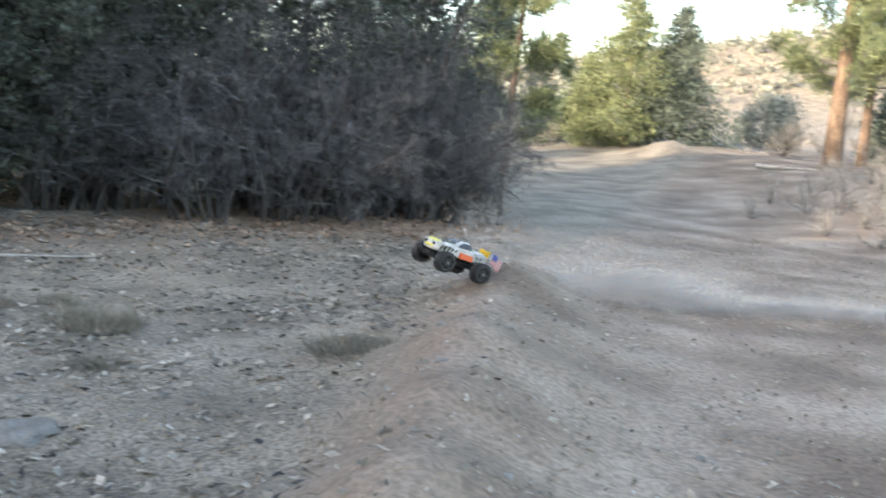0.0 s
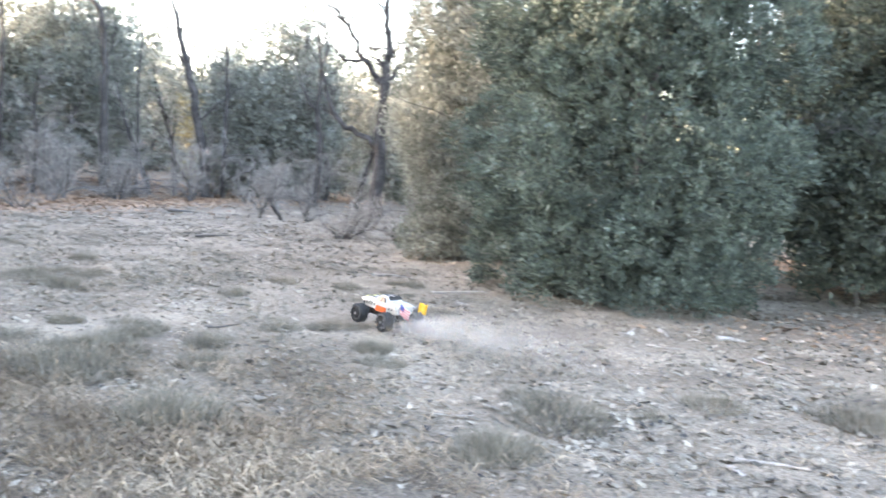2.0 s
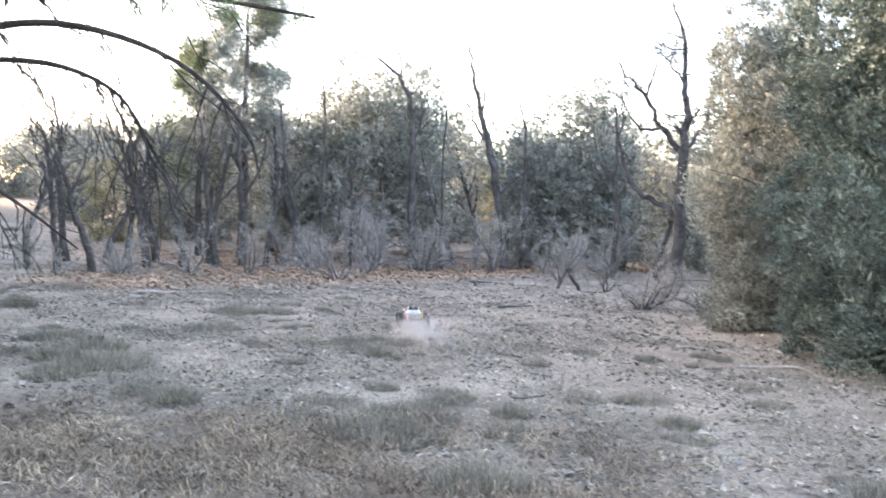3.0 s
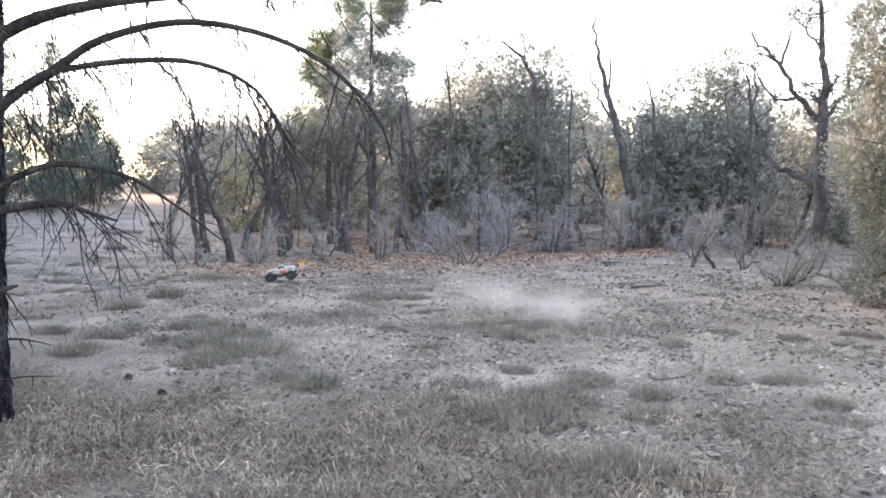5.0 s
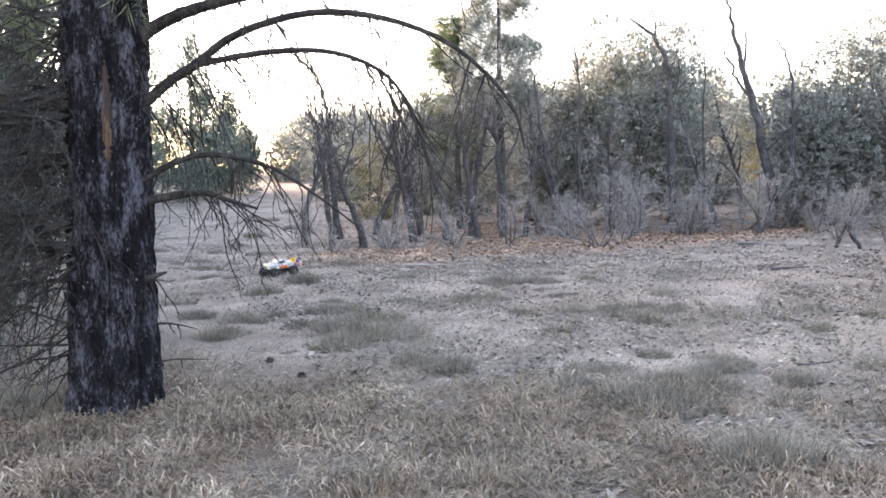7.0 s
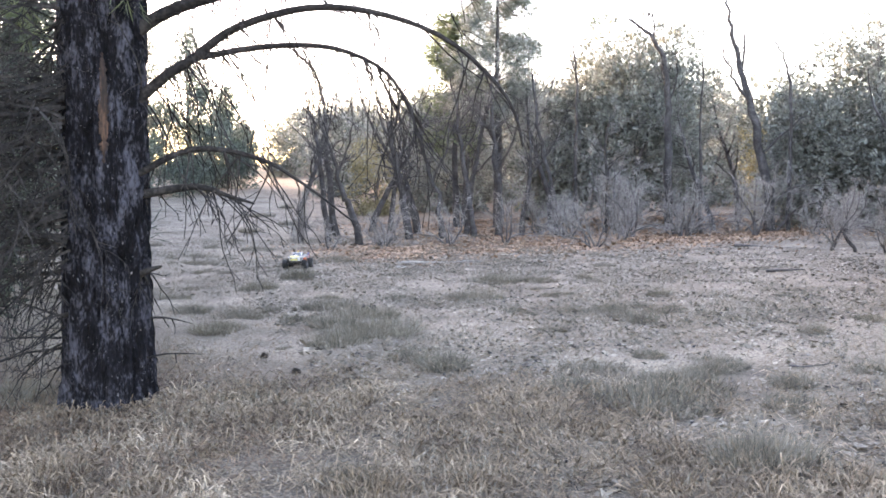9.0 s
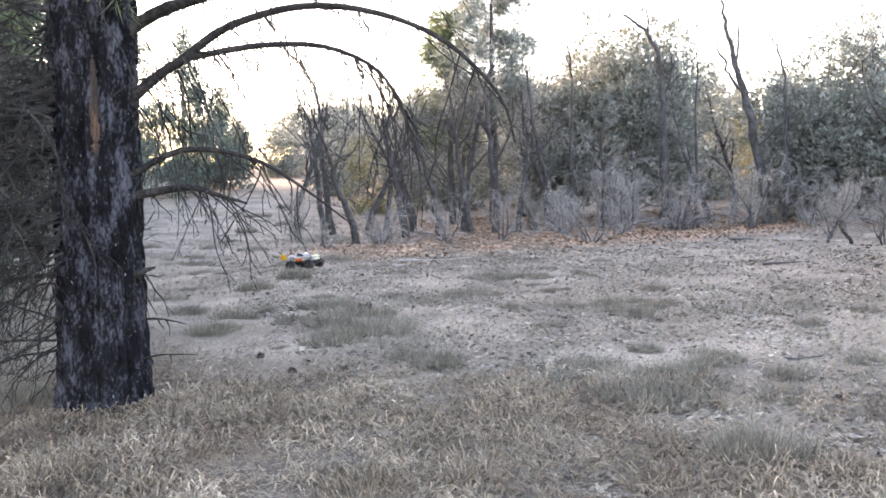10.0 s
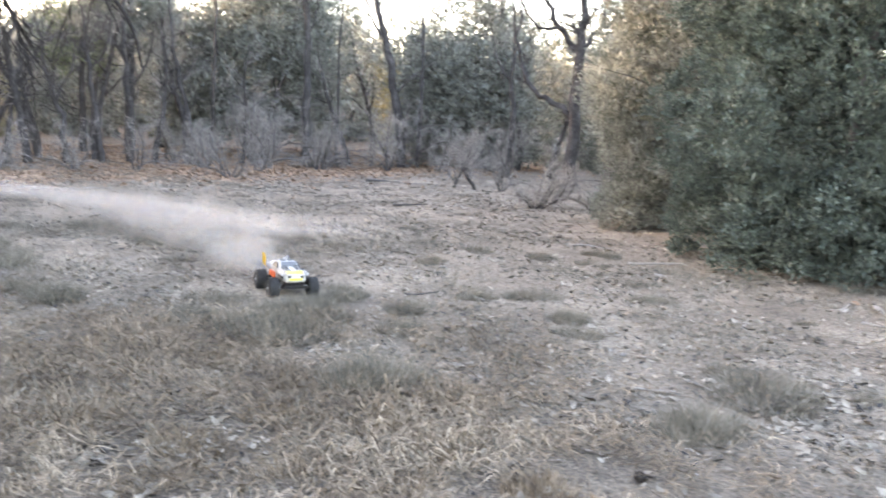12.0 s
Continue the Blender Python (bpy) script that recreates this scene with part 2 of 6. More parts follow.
def part(name, bm, mat, parent=None, label="", smooth=False):
    me = bpy.data.meshes.new(name)
    bm.normal_update()
    for f in bm.faces:
        f.smooth = smooth
    bm.to_mesh(me)
    bm.free()
    me.materials.append(mat)
    return put_part(name, me, parent, label)


def rods(segments, sides=4):
    """Tapered prisms: rows of x0 y0 z0 x1 y1 z1 r0 r1."""
    s = np.asarray(segments, float)
    a, b_, r0, r1 = s[:, :3], s[:, 3:6], s[:, 6], s[:, 7]
    d = b_ - a
    d /= np.linalg.norm(d, axis=1, keepdims=True) + 1e-9
    ref = np.where(np.abs(d[:, 2:3]) > 0.9, [[1.0, 0, 0]], [[0, 0, 1.0]])
    u = np.cross(d, ref)
    u /= np.linalg.norm(u, axis=1, keepdims=True) + 1e-9
    w = np.cross(d, u)
    n = len(s)
    verts = np.zeros((n, 2 * sides, 3))
    for k in range(sides):
        q = 2 * math.pi * k / sides
        o = u * math.cos(q) + w * math.sin(q)
        verts[:, k], verts[:, sides + k] = a + o * r0[:, None], b_ + o * r1[:, None]
    quad = np.array([[k, (k + 1) % sides, sides + (k + 1) % sides, sides + k] for k in range(sides)])
    faces = (np.arange(n) * 2 * sides)[:, None, None] + quad[None]
    return verts.reshape(-1, 3), faces.reshape(-1, 4)


def tube(segments, sides=6):
    """One closed skin along a chain of segments."""
    s = np.asarray(segments, float)
    pts = np.concatenate([s[:1, :3], s[:, 3:6]])
    rad = np.concatenate([s[:1, 6], s[:, 7]])
    d = np.gradient(pts, axis=0)
    d /= np.linalg.norm(d, axis=1, keepdims=True) + 1e-9
    ref = np.array([1.0, 0.3, 0]) if abs(d[0, 2]) > 0.6 else np.array([0, 0, 1.0])
    u = np.cross(d, ref)
    u /= np.linalg.norm(u, axis=1, keepdims=True) + 1e-9
    w = np.cross(d, u)
    q = 2 * math.pi * np.arange(sides) / sides
    verts = pts[:, None] + rad[:, None, None] * (u[:, None] * np.cos(q)[None, :, None] + w[:, None] * np.sin(q)[None, :, None])
    n = len(pts)
    i, k = np.meshgrid(np.arange(n - 1), np.arange(sides), indexing="ij")
    a, b_ = i * sides + k, i * sides + (k + 1) % sides
    return verts.reshape(-1, 3), np.stack([a, b_, b_ + sides, a + sides], -1).reshape(-1, 4)


def branch(out, rng, at, way, length, radius, level, spec, tips=None):
    """One limb and its side shoots. spec per level: (bends, side shoots, spread, their length, droop, wander)."""
    bends, shoots, spread, share, droop, wander = spec[level]
    p, d = np.array(at, float), np.array(way, float)
    d /= np.linalg.norm(d)
    step = length / bends
    for k in range(bends):
        nd = d + rng.normal(0, wander, 3) + np.array([0, 0, -droop])
        nd /= np.linalg.norm(nd)
        q = p + nd * step
        ra, rb = radius * (1 - 0.8 * k / bends), radius * (1 - 0.8 * (k + 1) / bends)
        out.append((*p, *q, ra, rb, level))
        first = 0 if level else (bends // 3 if radius > 0.08 else 1)
        if level + 1 < len(spec) and k >= first:
            count = shoots / max(1, bends - first)
            for _ in range(int(count) + (rng.random() < count % 1)):
                s = rng.normal(0, 1, 3)
                s -= nd * (s @ nd)
                s /= np.linalg.norm(s) + 1e-9
                way2 = nd * math.cos(spread) + s * math.sin(spread)
                branch(out, rng, p + (q - p) * rng.random(), way2, length * share * rng.uniform(0.6, 1.15) * (1 - 0.45 * k / bends),
                       rb * (0.5 if radius > 0.08 else 0.6), level + 1, spec, tips)
        p, d = q, nd
    if tips is not None and level == len(spec) - 1:
        tips.append(p)


def leaves(rng, centres, outward, per, size, width, spread=0.9):
    """Small rhombic leaves or sprays round each centre, pointing mostly outward."""
    n = len(centres) * per
    c = np.repeat(centres, per, axis=0) + rng.normal(0, size * spread, (n, 3))
    d = np.repeat(outward, per, axis=0) * 0.8 + rng.normal(0, 0.6, (n, 3))
    d /= np.linalg.norm(d, axis=1, keepdims=True)
    s = np.cross(d, rng.normal(0, 1, (n, 3)))
    s /= np.linalg.norm(s, axis=1, keepdims=True)
    k = size * rng.uniform(0.6, 1.5, (n, 1))
    verts = np.stack([c, c + d * k * 0.55 + s * k * width, c + d * k, c + d * k * 0.45 - s * k * width], 1)
    return verts.reshape(-1, 3), np.arange(4 * n).reshape(-1, 4)


def crown_points(rng, blobs, n, rough=0.3, hollow=0.4, gap=-0.35, seed=0.0, holes=1.7):
    """Places in and near the skin of an uneven crown, with holes, and the way out of it."""
    bl = np.array(blobs, float)
    weight = (bl[:, 3] * bl[:, 4] + bl[:, 4] * bl[:, 5] + bl[:, 3] * bl[:, 5])
    which = rng.choice(len(bl), n, p=weight / weight.sum())
    d = rng.normal(0, 1, (n, 3))
    d /= np.linalg.norm(d, axis=1, keepdims=True)
    r = rng.random(n) ** hollow
    swell = np.array([1 + rough * noise.noise(Vector((v[0] * 2.2 + w * 7.1 + seed, v[1] * 2.2, v[2] * 2.2))) for v, w in zip(d, which)])
    p = bl[which, :3] + d * bl[which, 3:] * (r * swell)[:, None]
    keep = np.array([noise.noise(Vector((v[0] * holes + seed, v[1] * holes, v[2] * holes))) > gap for v in p]) & (p[:, 2] > 0.05)
    d[:, 2] += 0.25
    return p[keep], d[keep]


# ---- the ground: one sheet to the horizon ----
def smooth_step(x, a, b_):
    t = np.clip((x - a) / (b_ - a), 0, 1)
    return t * t * (3 - 2 * t)


def crest_x(y):
    """The berm's crest line along the road's edge."""
    return 0.40 + 0.235 * (y - 3.0) + 0.006 * (y - 3.0) ** 2


def lie(x, y):
    """Height of the land, for numbers or arrays."""
    x, y = np.asarray(x, float), np.asarray(y, float)
    z = 0.035 * np.sin(x * 0.9 + 1.3 * np.sin(y * 0.5)) * np.cos(y * 0.8 + 0.6) + 0.018 * np.sin(x * 2.3 + y * 1.7) * np.sin(y * 2.9 - x)
    z = z * (1 - 0.92 * road_weight(x, y) * smooth_step(y, 8, 12)) * (1 - 0.4 * road_weight(x, y))
    z = z + 0.02 * np.maximum(0, y - 17) * smooth_step(x, -8, 6) * (1 - smooth_step(y, 60, 90)) + 0.9 * smooth_step(y, 60, 90) * smooth_step(x, -8, 6)
    z = z + 0.055 * np.maximum(0, -26 - x) * (1 - smooth_step(-x, 60, 110)) + 2.6 * smooth_step(-x, 60, 110)
    z = z + 0.8 * smooth_step(x, 6.5, 15) * smooth_step(y, 8, 22)
    z = z + 17 * np.exp(-(((x - 88) / 44) ** 2 + ((y - 150) / 55) ** 2)) + 7 * np.exp(-(((x - 35) / 40) ** 2 + ((y - 200) / 50) ** 2))
    off = x - crest_x(y)
    along = smooth_step(y, 1.5, 3.5) * (1 - smooth_step(y, 8.3, 11.0))
    berm = np.where(off < 0, np.exp(-((np.abs(off) / 0.55) ** 1.6)), np.exp(-((np.abs(off) / 0.60) ** 1.6)))
    z = z + 0.36 * berm * along * (1 + 0.18 * np.sin(y * 4.1) * np.sin(y * 1.7 + 1))
    z = z - 0.06 * smooth_step(off, 0.3, 1.5) * (1 - smooth_step(off, 5.5, 7.5))
    mound = np.exp(-(((x - 11.9) / 0.9) ** 2 + ((y - 33.5) / 1.3) ** 2))
    return z + 0.45 * mound


def road_weight(x, y):
    off = x - crest_x(y) - 0.9 * smooth_step(y, 9, 16)
    return smooth_step(off, -0.75, 0.0) * (1 - smooth_step(off, 5.2 + 0.05 * y, 6.5 + 0.07 * y))


def litter_weight(x, y):
    line = 0.85 * np.exp(-(((x + 21.5 + 0.25 * (y - 8)) / 2.6) ** 2)) * smooth_step(y, 2, 6)
    far = 0.7 * smooth_step(-x, 20, 24) * smooth_step(y, 4, 9)
    thick = 0.75 * np.exp(-(((y - 11.9 - 0.55 * (x + 2)) / 1.5) ** 2)) * smooth_step(x, -6, -3) * (1 - smooth_step(x, 2.5, 4))
    under = 0.5 * smooth_step(y, 12.5, 14) * smooth_step(x, -14, -9) * (1 - smooth_step(x, 2.5, 4))
    duff = 0.8 * np.exp(-(((x + 7.6) / 1.3) ** 2 + ((y + 0.7) / 1.5) ** 2))
    return np.clip(np.maximum.reduce([line, far, thick, under, duff]), 0, 1)


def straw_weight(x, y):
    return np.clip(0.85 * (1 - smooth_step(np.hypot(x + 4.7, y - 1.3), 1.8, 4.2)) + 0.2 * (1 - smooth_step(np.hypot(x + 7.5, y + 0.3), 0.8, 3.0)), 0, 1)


def ticks(lo, hi, step, reach, grow=1.16):
    mid = np.arange(lo, hi, step)
    out, s, a = [], step, hi
    while a < reach:
        out.append(a)
        s *= grow
        a += s
    low, s, a = [], step, lo - step
    while a > -reach:
        low.append(a)
        s *= grow
        a -= s
    return np.array(low[::-1] + list(mid) + out)


def build_ground():
    xs, ys = ticks(-18, 7, 0.13, 900, 1.1), ticks(0, 16, 0.13, 900, 1.1)
    gx, gy = np.meshgrid(xs, ys)
    z = lie(gx, gy)
    near = (np.abs(gx + 6) < 16) & (np.abs(gy - 6) < 10)
    bumps = np.zeros_like(z)
    for i, j in zip(*np.nonzero(near)):
        v = Vector((gx[i, j], gy[i, j], 0))
        bumps[i, j] = 0.022 * noise.noise(v * 2.6) + 0.014 * noise.noise(v * 6.5)
    z = z + bumps
    w, h = len(xs), len(ys)
    verts = np.stack([gx, gy, z], -1).reshape(-1, 3)
    i = np.arange((h - 1) * w).reshape(h - 1, w)[:, :-1].ravel()
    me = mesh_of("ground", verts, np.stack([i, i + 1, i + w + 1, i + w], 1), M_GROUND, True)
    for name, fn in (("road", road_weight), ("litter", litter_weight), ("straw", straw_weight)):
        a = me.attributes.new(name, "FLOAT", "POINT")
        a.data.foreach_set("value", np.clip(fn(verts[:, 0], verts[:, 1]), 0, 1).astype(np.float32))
    return tagged(new("ground", me), "dry grey-brown dirt clearing with a bare dirt road", "ground", kind="structure")


build_ground()


def base(x, y, sink=0.03):
    return float(lie(x, y)) - sink


# ---- trees ----
def thing(name, label, category, group="", x=0.0, y=0.0, sink=0.03, turn=0.0, kind=""):
    ob = new(name)
    ob.matrix_basis = pose(x, y, base(x, y, sink), 0, 0, turn)
    ob.empty_display_size = 0.3
    return tagged(ob, label, category, group, kind)


def placed_copy(ob, x, y, turn=0.0, size=1.0, label="", sink=0.03):
    c = copy_thing(ob, pose(x, y, base(x, y, sink), 0, 0, turn))
    c.scale = (size * (1 + 0.12 * math.sin(turn)), size, size * (1 + 0.15 * math.cos(turn * 1.7)))
    if label:
        c["label"] = label
    return c


def juniper(x, y, height, width, seed, n, per=7, leaf=0.085, mat=M_JUNIPER, turn=0.0, name="juniper_tree",
            label="dense grey-green juniper tree with foliage to the ground", lift=0.0, gap=-0.42, rough=0.4, holes=1.7, broad=0.22, clump=0.0, puff=0.08, top=0.45, filling=1100):
    rng = np.random.default_rng(seed)
    ob = thing(name, label, "tree", "trees round the clearing", x, y, 0.03, turn)
    wood, w = [], width / 2
    spec = [(6, 12, 1.0, 0.5, -0.02, 0.1), (4, 6, 0.7, 0.5, 0.0, 0.16), (3, 0, 0.6, 0.5, 0.02, 0.2)]
    branch(wood, rng, (rng.normal(0, 0.08), rng.normal(0, 0.08), 0), (rng.normal(0, 0.12), rng.normal(0, 0.12), 1), height * 0.85, 0.016 * height, 0, spec)
    put_part("trunk", mesh_of("trunk", *tube([s[:8] for s in wood if s[8] == 0], 7), M_TWIG_DARK, True), ob)
    put_part("canopy", mesh_of("canopy", *rods([s[:8] for s in wood if s[8] > 0], 4), M_TWIG_DARK), ob)
    blobs = [(0, 0, lift + (height - lift) * 0.40, w * 0.76, w * 0.76, (height - lift) * 0.40),
             (0, 0, lift + (height - lift) * 0.70, w * top, w * top, (height - lift) * 0.26)]
    for k in range(40):
        q, zz = rng.uniform(0, 6.283), rng.uniform(0.06, 0.92)
        r = w * 0.8 * math.sqrt(max(0.04, 1 - (abs(zz - 0.38) / 0.62) ** 2)) * rng.uniform(0.8, 1.1)
        s = w * rng.uniform(0.15, 0.33)
        blobs.append((r * math.cos(q), r * math.sin(q), lift + (height - lift) * zz, s, s, s * rng.uniform(0.8, 1.5)))
    if lift == 0.0:
        # the skirt of foliage that reaches the ground
        for k in range(22):
            q = k * 2.399
            r, s = w * rng.uniform(0.35, 0.68), w * rng.uniform(0.16, 0.26)
            blobs.append((r * math.cos(q), r * math.sin(q), s * rng.uniform(0.5, 1.5), s, s, s))
    p, d = crown_points(rng, blobs, n, rough, 0.38, gap, seed * 3.7, holes)
    above = p[:, 2] > 0.03
    p, d = p[above], d[above]
    if clump:
        # tufts of sprays over the crown's skin, dark gaps between them, and a thin inner filling
        inner = rng.choice(len(p), min(len(p), filling), replace=False)
        fill = leaves(rng, p[inner] * (0.74, 0.74, 0.88) + (0, 0, 0.1), d[inner], 10, leaf * 1.9, broad, 1.6)
        p, d = crown_points(rng, blobs, n, rough, 0.06, gap, seed * 3.7, holes)
        bl = np.array(blobs)
        depth = (((p[:, None] - bl[None, :, :3]) / bl[None, :, 3:]) ** 2).sum(-1).min(1)
        skin = (depth > 0.5) & (p[:, 2] > 0.12)
        p, d = p[skin], d[skin]
        first = np.unique(np.floor(p / clump).astype(int), axis=0, return_index=True)[1]
        p, d = p[first], d[first]
        swell = np.repeat(rng.uniform(0.6, 1.35, len(p)), per)[:, None]
        tuft = leaves(rng, np.zeros_like(p), d + (0, 0, 0.45), per, leaf, broad, puff / leaf)
        quad = tuft[0].reshape(-1, 4, 3)
        mid = quad[:, :1] * swell[:, None] + np.repeat(p + d * 0.05, per, axis=0)[:, None]
        tuft = ((quad - quad[:, :1] + mid).reshape(-1, 3), tuft[1])
        put_part("crown", mesh_of("crown", np.concatenate([fill[0], tuft[0]]), np.concatenate([fill[1], tuft[1] + len(fill[0])]), mat), ob)
        return ob
    put_part("crown", mesh_of("crown", *leaves(rng, p, d, per, leaf, broad), mat), ob)
    return ob


def conifer(x, y, height, width, seed, n, mat, label):
    """A cone-shaped pine, its foliage in drooping tiers."""
    rng = np.random.default_rng(seed)
    ob = thing("pine_tree", label, "tree", "trees round the clearing", x, y, 0.05)
    put_part("trunk", mesh_of("trunk", *rods([(0, 0, 0, 0, 0, height * 0.95, 0.022 * height, 0.01)], 8), M_PINE_BARK, True), ob)
    blobs = []
    for k in range(60):
        f = (k / 60) ** 0.85
        a = rng.uniform(0, 6.283)
        r = width / 2 * (1 - f) ** 0.8 * rng.uniform(0.3, 0.95)
        s = width * (0.06 + 0.13 * (1 - f)) * rng.uniform(0.7, 1.3)
        blobs.append((r * math.cos(a), r * math.sin(a), height * (0.06 + 0.93 * f), s, s, s * 0.75))
    p, d = crown_points(rng, blobs, n, 0.4, 0.35, -0.5, seed * 1.9)
    put_part("crown", mesh_of("crown", *leaves(rng, p, d, 7, 0.16, 0.14, 0.6), mat), ob)
    return ob


def bare_tree(name, label, seed, height, radius, spec, mat, lean=0.1, stems=1, sides=4, x=0.0, y=0.0, fan=0.0, category="tree", group="trees round the clearing"):
    rng = np.random.default_rng(seed)
    ob = thing(name, label, category, group, x, y, 0.05)
    twigs = []
    for k in range(stems):
        segs = []
        q = rng.uniform(0, 6.283)
        off = (0.12 * fan if stems < 10 else 0.55) * rng.random()
        way = (math.cos(q) * (fan * rng.random() + lean * 0.5), math.sin(q) * (fan * rng.random() + lean * 0.5), 1)
        branch(segs, rng, (math.cos(q) * off, math.sin(q) * off, 0), way, height * (1 if stems == 1 else rng.uniform(0.55, 1.05)), radius, 0, spec)
        part_name = "trunk" if stems == 1 else "stem"
        put_part(part_name, mesh_of(part_name, *tube([s[:8] for s in segs if s[8] == 0], sides + 2), M_OAK_BARK if mat is M_THICKET else mat, True), ob)
        twigs += [s[:8] for s in segs if s[8] > 0 and s[6] < 0.013]
        stout = [s[:8] for s in segs if s[8] > 0 and s[6] >= 0.013]
        if stout:
            put_part("bough", mesh_of("bough", *rods(stout, 5), M_OAK_BARK if mat is M_THICKET else mat, True), ob)
    if twigs:
        t = np.array(twigs)
        t[:, 6:] = np.maximum(t[:, 6:], 0.0022)
        put_part("canopy", mesh_of("canopy", *rods(t, 3), M_TWIG if mat in (M_TWIG_DARK, M_OAK_BARK) and name != "dead_tree" else mat), ob)
    return ob


def pine(x, y, height, seed, radius=0.14, crown_from=0.25, tufts=700, reach=0.24, mat=M_NEEDLE, bark=M_PINE_BARK, label="tall open ponderosa pine with tufted needles", per=16, needle=0.20, shape=0.5, name="pine_tree", lean=0.02):
    rng = np.random.default_rng(seed)
    ob = thing(name, label, "tree", "trees round the clearing", x, y, 0.05)
    trunk, p = [], np.zeros(3)
    for k in range(9):
        q = p + np.array([rng.normal(lean, 0.02), rng.normal(0, 0.02), 1]) * height / 9
        trunk.append((*p, *q, radius * (1 - 0.1 * k), radius * (0.9 - 0.1 * k)))
        p = q
    limbs, tips, ways = [], [], []
    count = 46
    for k in range(count):
        f = crown_from + (0.99 - crown_from) * (k / count) ** 0.9
        a = rng.uniform(0, 6.283)
        long = height * reach * (1 - f) ** shape * rng.uniform(0.6, 1.15) + 0.15
        z0 = f * height
        x0 = np.interp(z0, [s[2] for s in trunk], [s[0] for s in trunk])
        y0 = np.interp(z0, [s[2] for s in trunk], [s[1] for s in trunk])
        segs = []
        branch(segs, rng, (x0, y0, z0), (math.cos(a), math.sin(a), rng.uniform(-0.05, 0.45)), long, radius * 0.22 * (1.1 - f) + 0.006, 0,
               [(5, 7, 0.7, 0.45, -0.03, 0.12), (3, 0, 0.6, 0.5, -0.05, 0.15)])
        limbs += segs
        for s in segs[1:]:
            tips.append(s[3:6])
            ways.append(np.subtract(s[3:6], s[:3]))
    put_part("trunk", mesh_of("trunk", *tube(trunk, 10), bark, True), ob)
    put_part("canopy", mesh_of("canopy", *rods([s[:8] for s in limbs], 3), M_TWIG_DARK), ob)
    tips, ways = np.array(tips), np.array(ways)
    ways /= np.linalg.norm(ways, axis=1, keepdims=True)
    pick = rng.choice(len(tips), tufts)
    c = tips[pick] + rng.normal(0, 0.13, (tufts, 3))
    put_part("crown", mesh_of("crown", *leaves(rng, c, ways[pick], per, needle, 0.055, 0.3), mat), ob)
    return ob


OAK = [(9, 12, 0.7, 0.42, -0.18, 0.13), (5, 8, 0.75, 0.5, -0.06, 0.22), (4, 4, 0.7, 0.5, -0.03, 0.22), (3, 0, 0.6, 0.5, 0.0, 0.25)]
SNAG = [(10, 15, 0.85, 0.27, -0.15, 0.09), (6, 6, 0.8, 0.45, -0.14, 0.22), (3, 3, 0.7, 0.5, -0.03, 0.2), (2, 0, 0.6, 0.5, 0, 0.2)]
SCRUB = [(8, 12, 0.85, 0.36, -0.03, 0.24), (5, 7, 0.85, 0.5, 0.0, 0.26), (3, 4, 0.75, 0.5, 0.0, 0.25), (2, 0, 0.6, 0.5, 0.0, 0.2)]

LOW = [(6, 10, 0.8, 0.5, 0.0, 0.30), (5, 7, 0.8, 0.5, -0.03, 0.28), (3, 3, 0.7, 0.5, 0.0, 0.25), (2, 0, 0.6, 0.5, 0.0, 0.2)]
# the near juniper, and the one behind it
juniper(-6.35, 10.45, 5.0, 3.9, 11, 16000, 95, 0.05, gap=-0.42, holes=2.2, rough=0.5, broad=0.19, clump=0.23, puff=0.06, filling=3600)
juniper(-10.15, 12.2, 5.0, 2.6, 12, 12000, 80, 0.055, M_JUNIPER_GREY, gap=-0.4, holes=2.2, rough=0.5, broad=0.19, clump=0.25, puff=0.068, filling=2400, label="dusty grey juniper tree standing behind another")
juniper(-8.6, 13.6, 4.6, 2.6, 13, 5500, 9, 0.075, M_JUNIPER_GREY, broad=0.17, label="dusty grey juniper tree standing behind another")

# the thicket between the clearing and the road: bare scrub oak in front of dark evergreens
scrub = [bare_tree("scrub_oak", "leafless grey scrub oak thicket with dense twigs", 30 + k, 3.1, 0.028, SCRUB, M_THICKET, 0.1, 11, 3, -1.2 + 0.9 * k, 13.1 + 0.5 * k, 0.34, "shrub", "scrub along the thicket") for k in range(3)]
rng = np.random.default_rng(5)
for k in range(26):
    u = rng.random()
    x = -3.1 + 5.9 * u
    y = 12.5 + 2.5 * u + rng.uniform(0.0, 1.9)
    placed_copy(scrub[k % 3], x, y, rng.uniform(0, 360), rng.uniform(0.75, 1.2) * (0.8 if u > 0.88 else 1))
for k, (x, y, h, w) in enumerate([(-3.7, 13.6, 5.6, 2.9), (-2.0, 14.9, 6.6, 3.4), (-0.2, 16.0, 6.8, 3.6), (1.5, 17.2, 6.0, 3.2), (-5.4, 15.6, 5.5, 3.2), (-4.4, 13.0, 2.2, 1.9), (-3.4, 18.0, 6.2, 3.8), (-6.8, 18.5, 5.2, 3.4), (-5.2, 14.2, 5.6, 2.6)]):
    juniper(x, y, h, w, 50 + k, 7000, 55, 0.065, M_OAK_DARK, label="tall dark evergreen tree behind leafless scrub", lift=0.45, gap=-0.25, holes=1.7, rough=0.5, broad=0.19, clump=0.3, puff=0.085, filling=1100)
